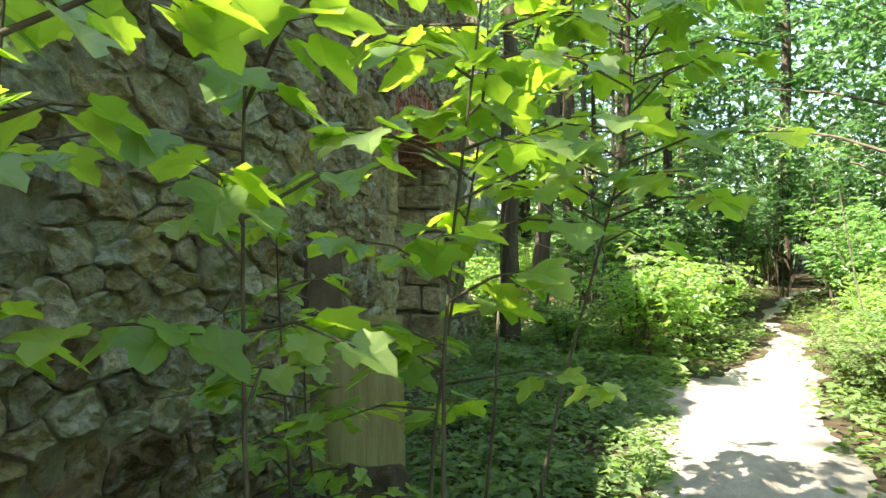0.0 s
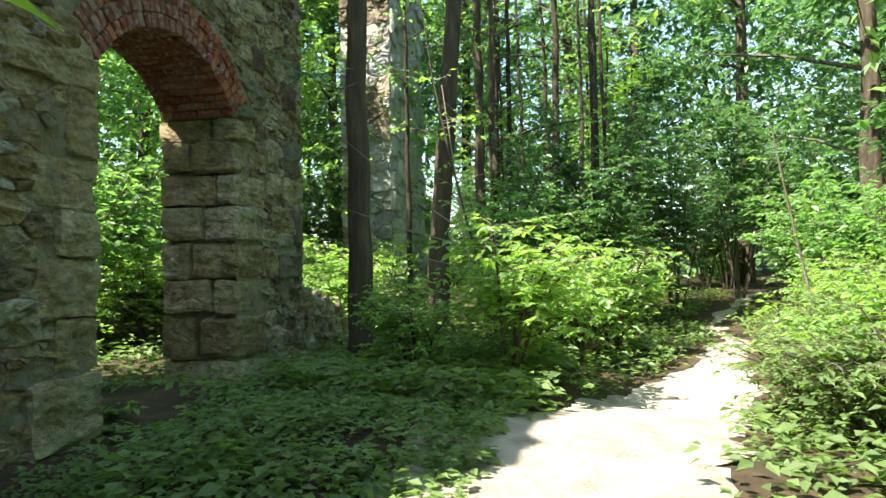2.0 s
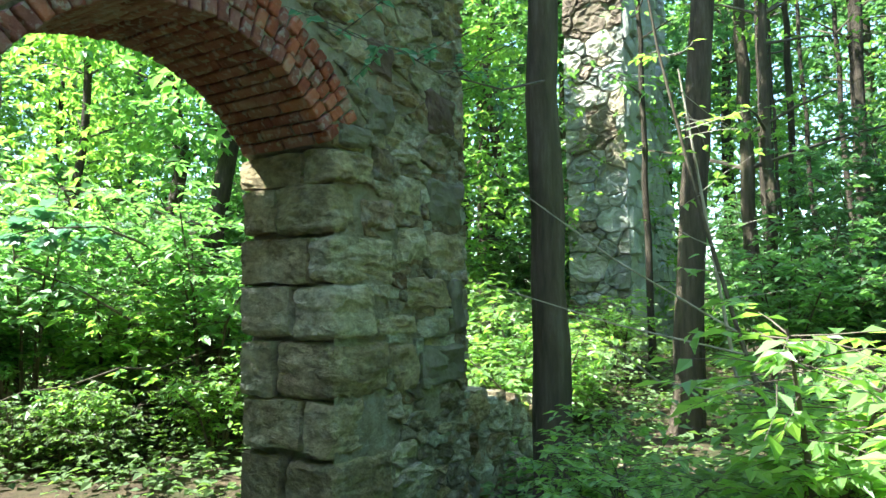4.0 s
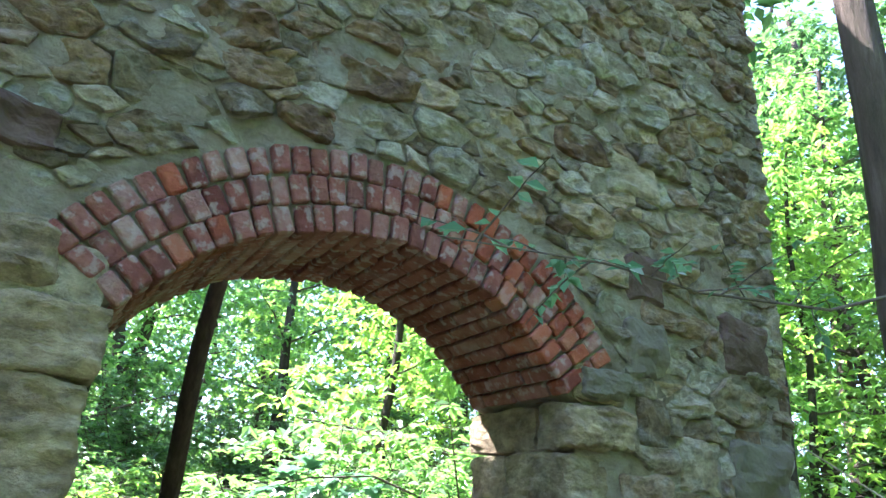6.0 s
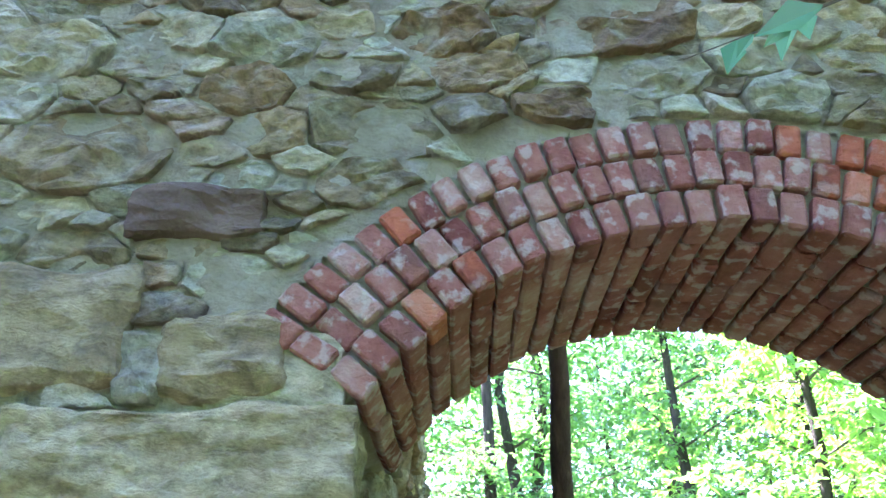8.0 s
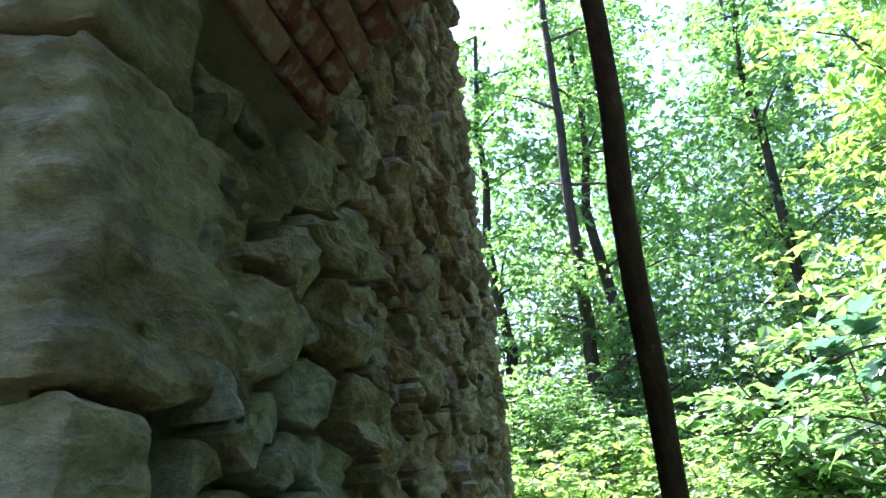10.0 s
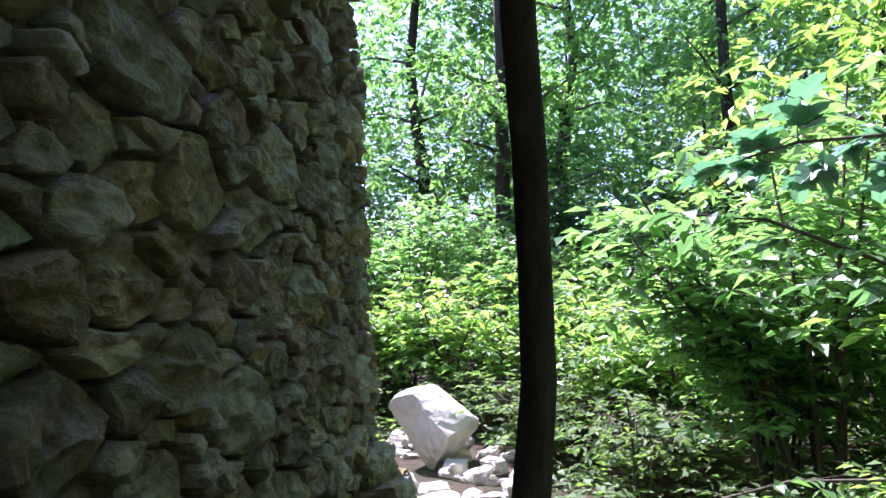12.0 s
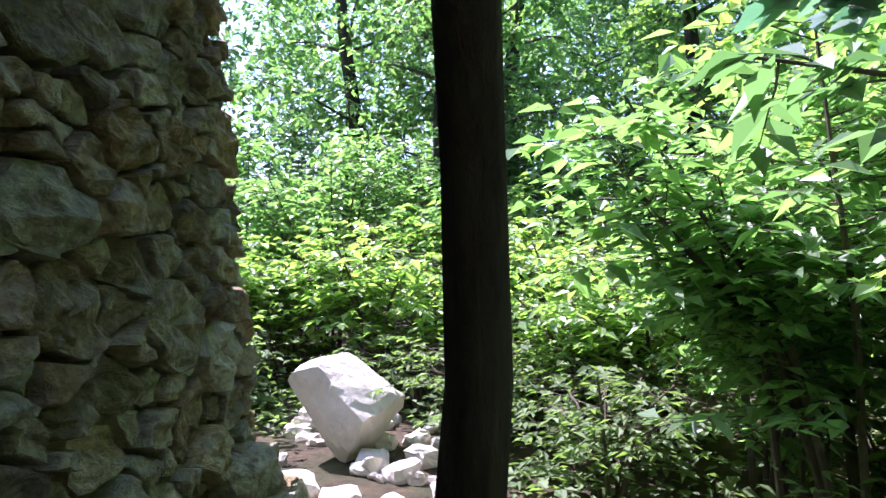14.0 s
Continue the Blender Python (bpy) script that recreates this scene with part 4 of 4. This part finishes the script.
def far_woods():
    rg = random.Random(55)
    for seg in range(6):
        bag = Bag()
        for _ in range(3800):
            a = (seg + rg.random()) / 6 * 2 * math.pi
            rr = rg.uniform(17, 34)
            h = 14 * rg.random() ** 1.35
            c = Vector((1 + rr * math.cos(a), 1 + rr * math.sin(a), 0))
            c.z = gz(c.x, c.y) + h
            for _k in range(13):
                leaf(bag, c + Vector((rg.gauss(0, 0.5), rg.gauss(0, 0.5), rg.gauss(0, 0.28))), (rg.uniform(-1, 1), rg.uniform(-1, 1), rg.uniform(-0.6, 0.3)), rg.uniform(0.15, 0.37), rg, 0.7)
        tagged(raw("far_woods", bag.v, bag.f, M_LEAF3 if seg % 2 else M_LEAF), "dense green foliage of the distant woods", "woods", kind="stuff")


far_woods()


WALKED = [(-7, -1.8), (-4.2, -2.9), (-2.9, -2.65), (-1.65, -2.32), (-0.9, -1.8), (-0.42, -0.8), (-0.1, 0.4), (0, 1.7)]


def ground_cover():
    """Low plants over the forest floor, thickest along the path."""
    rg = random.Random(31)
    bag = Bag()
    made = 0
    while made < 17000:
        x, y = rg.uniform(-8, 12), rg.uniform(-9, 10)
        td = track_dist(x, y)
        wd_ = track_dist(x, y, WALKED)
        if wd_ < 0.22 or math.hypot(x + 0.6, y - 5.4) < 0.75 + 0.3 * rg.random():
            continue
        if td < max(0.2, min(0.45, 0.45 - 0.06 * x)) + 0.32 * rg.random() or (-0.75 < y < 0.7 and WALL_L < x < -0.9) or (0 < y < 0.6 and 0.7 < x < 2.3) or (-1.5 < x < -0.7 and 0 < y < 4.8):
            continue
        if math.hypot(x, y - 2) < 1.2 and rg.random() < 0.7:
            continue
        if noise.noise(Vector((x * 0.7, y * 0.7, 4))) < -0.25 and rg.random() < 0.7:
            continue
        z = gz(x, y)
        h = rg.uniform(0.05, 0.28) if wd_ > 0.6 else 0.05
        for k in range(rg.randrange(4, 9)):
            a = rg.uniform(0, 2 * math.pi)
            leaf(bag, (x + 0.05 * math.cos(a), y + 0.05 * math.sin(a), z + h * rg.uniform(0.3, 1)), (math.cos(a), math.sin(a), rg.uniform(-0.2, 0.5)), rg.uniform(0.035, 0.11), rg, 0.65)
        made += 1
    made = 0
    while made < 1100:
        x, y = rg.uniform(-0.6, 3.4), rg.uniform(-2.5, -0.35)
        if track_dist(x, y) < 0.62 or track_dist(x, y, WALKED) < 0.5 or math.hypot(x + 0.9, y + 1.9) < 0.9:
            continue
        z, h = gz(x, y), rg.uniform(0.08, 0.3)
        for k in range(rg.randrange(5, 9)):
            a = rg.uniform(0, 2 * math.pi)
            leaf(bag, (x + 0.04 * math.cos(a), y + 0.04 * math.sin(a), z + h * rg.uniform(0.5, 1)), (math.cos(a), math.sin(a), rg.uniform(-0.1, 0.4)), rg.uniform(0.05, 0.125), rg, 0.6)
        made += 1
    made = 0
    while made < 2200:
        x, y = rg.uniform(-3.6, 0.4), rg.uniform(-2.3, -0.3)
        if track_dist(x, y) < 0.5 or (rg.random() < 0.6 and noise.noise(Vector((x * 1.3, y * 1.3, 6))) < 0):
            continue
        z, h = gz(x, y), rg.uniform(0.03, 0.14)
        for k in range(rg.randrange(4, 8)):
            a = rg.uniform(0, 2 * math.pi)
            leaf(bag, (x + 0.03 * math.cos(a), y + 0.03 * math.sin(a), z + h * rg.uniform(0.4, 1)), (math.cos(a), math.sin(a), rg.uniform(-0.1, 0.4)), rg.uniform(0.03, 0.075), rg, 0.6)
        made += 1
    tagged(raw("ground_cover", bag.v, bag.f, M_FORB), "low green herbs and seedlings covering the forest floor", "ground cover", kind="stuff")


ground_cover()


def far_pier():
    """The tall rubble pier that stands deeper in the wood."""
    bm = bmesh.new()
    bmesh.ops.create_cube(bm, size=1.0)
    x0, x1, y0, y1, z0, z1 = 9.85, 12.6, 1.3, 2.4, 0.0, 11.5
    for v in bm.verts:
        v.co = Vector(((x0 + x1) / 2 + v.co.x * (x1 - x0 - 0.04), (y0 + y1) / 2 + v.co.y * (y1 - y0 - 0.04), (z0 + z1) / 2 + v.co.z * (z1 - z0)))
    pier = tagged(part("stone_pier", bm, M_MORTAR), "tall pale rubble-stone pier standing in the woods", "pier")
    cells = rubble_cells(-y1, -y0, 0, 11.4, [(0.3, 5), (0.2, 20), (0.12, 40), (0.07, 60)], 61, 1.2)
    rubble(pier, (x0, 0, 0), (0, -1, 0), (-1, 0, 0), cells, 62, (-y1, -y0, 0.3, 6), single=M_PIER, joined=M_PIER, joint=0.01, proud=(0.0, 0.07))
    cells = rubble_cells(x0, x1, 0, 11.4, [(0.3, 4), (0.2, 14), (0.12, 30)], 63, 1.4)
    rubble(pier, (0, y0, 0), (1, 0, 0), (0, -1, 0), cells, 64, (0, 0, 0, 0), fine=False, joined=M_PIER, proud=(0.0, 0.1))


far_pier()


def low_wall():
    """The broken stump of wall past the corner."""
    bm = bmesh.new()
    bmesh.ops.create_cube(bm, size=1.0)
    for v in bm.verts:
        v.co = Vector((2.95 + v.co.x * 1.5, 0.3 + v.co.y * 0.44, 0.1 + v.co.z * (1.2 if v.co.x < 0 else 0.7)))
    wall = tagged(part("wall_stub", bm, M_MORTAR), "low broken stump of rubble wall, mossy and dark", "wall", kind="structure")
    cells = rubble_cells(2.2, 3.7, -0.3, 0.72, [(0.17, 10), (0.1, 60), (0.06, 120)], 71, 1.6)
    cells = [c for c in cells if c[1] < 0.72 - 0.2 * (c[0] - 2.2)]
    rubble(wall, (0, 0.09, 0), (1, 0, 0), (0, -1, 0), cells, 72, (2, 4, -1, 1))
    for k in range(9):
        x = 2.3 + 0.15 * k
        rough_block("stone", x, x + 0.16, 0.1, 0.5 - 0.03 * (k % 3), 0.6 - 0.03 * k, 0.74 - 0.028 * k + 0.05 * (k % 2), wall, M_STONE, 300 + k, 0.02, 0.5, 3)


low_wall()


def loose_stones():
    rg = random.Random(17)
    spots = [(2.5, -0.9), (2.9, -0.7), (3.3, -1.0), (2.7, -1.25), (1.9, -0.35), (3.6, -0.5), (-0.55, 5.0), (-0.8, 5.1), (-0.3, 5.4), (-0.55, 4.75), (-1.0, 5.6), (-0.1, 5.9),
             (0.0, 5.2), (-0.65, 4.95), (-0.2, 5.6), (-1.2, 5.0), (-0.9, 6.9), (-1.5, 6.2), (-0.45, 4.8), (-0.2, 4.9)] + [(rg.uniform(-1.1, 0.1), rg.uniform(4.8, 6.9)) for _ in range(34)]
    for k, (x, y) in enumerate(spots):
        s_ = rg.uniform(0.09, 0.2) if k < 6 else rg.uniform(0.05, 0.11)
        z = gz(x, y)
        ob = rough_block("stone", -s_, s_, -s_ * 0.8, s_ * 0.8, -s_ * 0.55, s_ * 0.55, None, M_STONE if k < 6 else M_ROCK, 400 + k, 0.03, 0.55, 3)
        ob.matrix_basis = pose(x, y, z + s_ * 0.25, rg.uniform(-15, 15), rg.uniform(-15, 15), rg.uniform(0, 360))
        tagged(ob, "loose rough sandstone lying on the ground" if k < 6 else "loose pale sunlit stone lying beside the wall", "stone", "loose stones")


loose_stones()


def board():
    bm = bmesh.new()
    n_, rows_ = 14, 10
    rg = random.Random(8)
    W, H = 0.46, 0.86
    grid = []
    for r_ in range(rows_ + 1):
        line = []
        for i in range(n_ + 1):
            u = i / n_
            low = 0.1 * noise.noise(Vector((u * 4, 2, 1))) + 0.12 * u
            z = low * (1 - r_ / rows_) + H * r_ / rows_
            line.append(bm.verts.new(((u - 0.5) * W, 0.006 * noise.noise(Vector((u * 12, 0, 0))), z)))
        grid.append(line)
    for r_ in range(rows_):
        for i in range(n_):
            bm.faces.new((grid[r_][i], grid[r_][i + 1], grid[r_ + 1][i + 1], grid[r_ + 1][i]))
    ext = bmesh.ops.extrude_face_region(bm, geom=bm.faces[:])
    for v in [e for e in ext["geom"] if isinstance(e, bmesh.types.BMVert)]:
        v.co.y += 0.035
    bmesh.ops.recalc_face_normals(bm, faces=bm.faces[:])
    ob = part("board", bm, M_BOARD)
    ob.matrix_basis = pose(-3.64, -0.7, gz(-3.64, -0.7) + 0.16, -6, 0, -62)
    tagged(ob, "wide weathered pale board with rotted lower edge", "board")
    st = rough_block("log_stump", -0.2, 0.2, -0.16, 0.16, -0.15, 0.3, None, M_BARK, 77, 0.05, 0.6, 6)
    st.matrix_basis = pose(-3.62, -0.72, gz(-3.62, -0.72) + 0.05, 0, 0, -60)
    tagged(st, "brown rotting stump under the weathered board", "stump")


board()


def maple_sapling(x, y, h, sprigs, seed, size, reach, low=0.35, lean=(0.0, 0.0)):
    """A slender stem with side twigs at all heights, each with a few broad lobed leaves."""
    rg = random.Random(seed)
    root = tagged(new("maple_sapling"), "young maple sapling with large bright lobed leaves", "sapling")
    st, lv = Bag(), Bag()
    base = Vector((x, y, gz(x, y) - 0.1))
    stem = [base + Vector((0.04 * math.sin(k * 1.3 + seed) + lean[0] * k / 8, 0.04 * math.cos(k + seed) + lean[1] * k / 8, h * k / 8)) for k in range(9)]
    raw("stem", *tube(stem, [0.0085 - 0.0008 * k for k in range(9)], 7), M_TWIG, root, smooth=True)
    for b in range(sprigs):
        t = (low + (1 - low) * (b + rg.random()) / sprigs) * 7.99
        k = int(t)
        a = stem[k].lerp(stem[k + 1], t - k)
        an = b * 2.4 + rg.uniform(-0.5, 0.5)
        ln = reach * rg.uniform(0.5, 1.1) * (1.25 - 0.5 * t / 8)
        e = a + Vector((math.cos(an) * ln, math.sin(an) * ln, rg.uniform(-0.05, 0.35) * ln))
        mid = a.lerp(e, 0.5) + Vector((0, 0, 0.1 * ln))
        pts = [a, a.lerp(mid, 0.55), mid, mid.lerp(e, 0.55), e]
        st.add(*tube(pts, [0.005, 0.0045, 0.004, 0.003, 0.0015], 5))
        for i in range(6):
            f = rg.uniform(0.9, 3.99)
            m = int(f)
            q = pts[m].lerp(pts[m + 1], f - m)
            la = rg.uniform(0, 2 * math.pi)
            d = Vector((math.cos(la), math.sin(la), rg.uniform(-0.35, 0.25)))
            stalk = q + d * 0.05
            st.add(*tube([q, q.lerp(stalk, 0.5), stalk], [0.0015, 0.0012, 0.001], 3))
            lobed_leaf(lv, stalk, d + Vector((0, 0, -0.25)), size * rg.uniform(0.6, 1.15), rg)
    raw("branch", st.v, st.f, M_TWIG, root, smooth=True)
    raw("foliage", lv.v, lv.f, M_MAPLE, root)


def saplings():
    maple_sapling(-5.6, -1.2, 2.3, 14, 1, 0.12, 0.5, 0.52)
    maple_sapling(-5.15, -1.45, 2.6, 17, 2, 0.12, 0.5, 0.48, (0.1, -0.1))
    maple_sapling(-4.75, -1.3, 2.5, 18, 3, 0.13, 0.6, 0.35, (0.1, -0.2))
    maple_sapling(-4.3, -1.55, 2.9, 34, 4, 0.13, 0.75, 0.55, (0.2, -0.5))
    maple_sapling(-6.0, -0.75, 2.1, 10, 5, 0.11, 0.4, 0.55)
    maple_sapling(-4.55, -0.75, 1.7, 14, 6, 0.1, 0.4, 0.2)
    maple_sapling(-4.0, -0.6, 1.3, 12, 7, 0.09, 0.35, 0.2)
    maple_sapling(-3.7, -1.25, 3.0, 24, 8, 0.11, 0.65, 0.62, (0.1, -0.35))
    maple_sapling(-6.15, -1.15, 1.95, 5, 9, 0.095, 0.3, 0.84)


saplings()


def boulder():
    bm = bmesh.new()
    bmesh.ops.create_cube(bm, size=2.0)
    bmesh.ops.subdivide_edges(bm, edges=bm.edges[:], cuts=6, use_grid_fill=True)
    for v in bm.verts:
        p = v.co.lerp(v.co.normalized() * 1.25, 0.4)
        p = Vector((p.x * 0.28 * (1 - 0.12 * p.z), p.y * 0.22 * (1 + 0.22 * p.x), p.z * (0.15 + 0.04 * p.x)))
        p += 0.05 * Vector((noise.noise(p * 3.5), noise.noise(p * 3.5 + Vector((7, 0, 0))), noise.noise(p * 3.5 + Vector((0, 7, 0)))))
        p += 0.012 * Vector((noise.noise(p * 16), noise.noise(p * 16 + Vector((7, 0, 0))), noise.noise(p * 16 + Vector((0, 0, 5)))))
        v.co = p
    ob = part("boulder", bm, M_ROCK)
    ob.matrix_basis = pose(-0.66, 5.85, gz(-0.63, 5.85) + 0.32, 14, 46, -12)
    tagged(ob, "large pale sunlit boulder lying beside the wall end", "rock")


boulder()


def arched_panel():
    bm = bmesh.new()
    out = [(-0.29, 0.62), (0.29, 0.62), (0.29, 1.15)] + [(0.29 * math.cos(math.pi * k / 10), 1.15 + 0.29 * math.sin(math.pi * k / 10)) for k in range(1, 10)] + [(-0.29, 1.15)]
    f = bm.faces.new([bm.verts.new((x, 0, z)) for x, z in out])
    ext = bmesh.ops.extrude_face_region(bm, geom=[f])
    for v in [e for e in ext["geom"] if isinstance(e, bmesh.types.BMVert)]:
        v.co.y -= 0.045
    bmesh.ops.recalc_face_normals(bm, faces=bm.faces[:])
    # dark colour stands in for the shaded hollow of an arched niche
    ob = part("arched_slab", bm, M_BROWN)
    ob.location = (-2.5, 0.0, 0)
    tagged(ob, "dark brown arched panel standing in for a dark niche in the rubble wall", "slab")


arched_panel()


def bare_sapling():
    """The pale curved sapling with dead twigs beside the path."""
    root = tagged(new("sapling"), "pale thin curved sapling with bare dead twigs", "sapling")
    z = gz(1.65, -2.05)
    main = [(1.65, -2.05, z - 0.05), (1.76, -1.95, 0.55), (1.7, -1.78, 1.2), (1.62, -1.62, 1.9), (1.5, -1.5, 2.6), (1.42, -1.42, 3.3)]
    side = [(1.68, -2.02, z - 0.05), (1.9, -1.75, 0.8), (1.95, -1.62, 1.65), (1.9, -1.5, 2.6)]
    raw("stem", *tube(main, [0.017, 0.014, 0.011, 0.009, 0.007, 0.004], 8), M_TWIG, root, smooth=True)
    raw("stem", *tube(side, [0.014, 0.011, 0.009, 0.005], 8), M_PALEBARK, root, smooth=True)
    rg = random.Random(12)
    tw, lv = Bag(), Bag()
    long_ = [((1.7, -1.78, 1.2), (1.2, -1.35, 1.55), (0.75, -0.95, 1.95)), ((1.7, -1.8, 1.1), (1.35, -1.3, 1.25), (1.0, -0.8, 1.45)), ((1.72, -1.85, 0.9), (1.3, -1.5, 1.0), (0.95, -1.25, 1.3))]
    for q in long_:
        tw.add(*tube(q, [0.006, 0.0045, 0.002], 5))
    for k in range(16):
        a = Vector(main[2]).lerp(Vector(main[4]), rg.random())
        d = Vector((rg.uniform(-1, 1), rg.uniform(-1, 1), rg.uniform(-0.2, 0.6)))
        spray(lv, tw, a, d, rg.uniform(0.25, 0.6), rg, 0.07, 2 if k % 2 else 6)
    raw("twig", tw.v, tw.f, M_PALEBARK, root)
    raw("foliage", lv.v, lv.f, M_LEAF2, root)


bare_sapling()


def hanging_branch(name_label, pts, rads, leaf_size, per, spread, material, seed, lobed=False):
    root = tagged(new("branch"), name_label, "branch")
    rg = random.Random(seed)
    raw("stem", *tube(pts, rads, 6), M_PALEBARK if "pale" in name_label else M_TWIG, root, smooth=True)
    tw, lv = Bag(), Bag()
    for k in range(per):
        t = (0.25 + 0.75 * k / per) * (len(pts) - 1) * 0.999
        i = int(t)
        a = Vector(pts[i]).lerp(Vector(pts[i + 1]), t - i)
        d = Vector((rg.uniform(-1, 0.4), rg.uniform(-0.8, 0.8), rg.uniform(-0.5, 0.35)))
        spray(lv, tw, a, d, spread * rg.uniform(0.5, 1), rg, leaf_size, 7, lobed)
    raw("twig", tw.v, tw.f, M_TWIG, root)
    raw("foliage", lv.v, lv.f, material, root)


hanging_branch("thin hanging branch with small blue-green shaded leaves", [(2.12, -0.62, 2.75), (1.4, -0.7, 2.5), (0.6, -0.8, 2.36), (0.1, -0.95, 2.28), (-0.4, -1.05, 2.18)],
               [0.008, 0.006, 0.004, 0.003, 0.0015], 0.05, 17, 0.3, M_SHADE, 91)
hanging_branch("leafy branch reaching over the thicket", [(1.9, 3.3, 1.25), (1.3, 3.05, 1.5), (0.8, 2.9, 1.66), (0.45, 2.82, 1.68)],
               [0.012, 0.009, 0.006, 0.003], 0.11, 9, 0.28, M_LEAF3, 92)
hanging_branch("thin dark branch lying low across the thicket", [(2.4, 2.9, 0.95), (2.0, 3.05, 0.82), (1.65, 3.05, 0.86), (1.3, 3.2, 0.74), (0.95, 3.25, 0.72), (0.6, 3.4, 0.58), (0.35, 3.45, 0.52)],
               [0.011, 0.01, 0.009, 0.007, 0.006, 0.004, 0.002], 0.08, 8, 0.35, M_LEAF, 93)

hanging_branch("thin leaning branch arching beside the path", [(-2.9, -5.0, -0.2), (-2.7, -4.6, 0.9), (-2.35, -3.95, 1.65), (-1.6, -3.35, 2.05), (-0.9, -3.05, 2.25)],
               [0.022, 0.02, 0.016, 0.011, 0.004], 0.055, 18, 0.4, M_LEAF2, 94)
hanging_branch("pale dead leaning pole in the undergrowth", [(1.95, -4.75, -0.2), (1.7, -4.5, 0.7), (1.45, -4.3, 1.4), (1.25, -4.15, 1.95)],
               [0.014, 0.012, 0.01, 0.005], 0.07, 5, 0.25, M_LEAF2, 95)
hanging_branch("low branch with broad shaded leaves beside the thicket", [(2.3, 3.5, 1.9), (1.6, 3.25, 2.05), (1.0, 3.1, 1.98), (0.6, 3.05, 1.86)],
               [0.012, 0.009, 0.006, 0.003], 0.12, 9, 0.3, M_SHADE, 96, True)
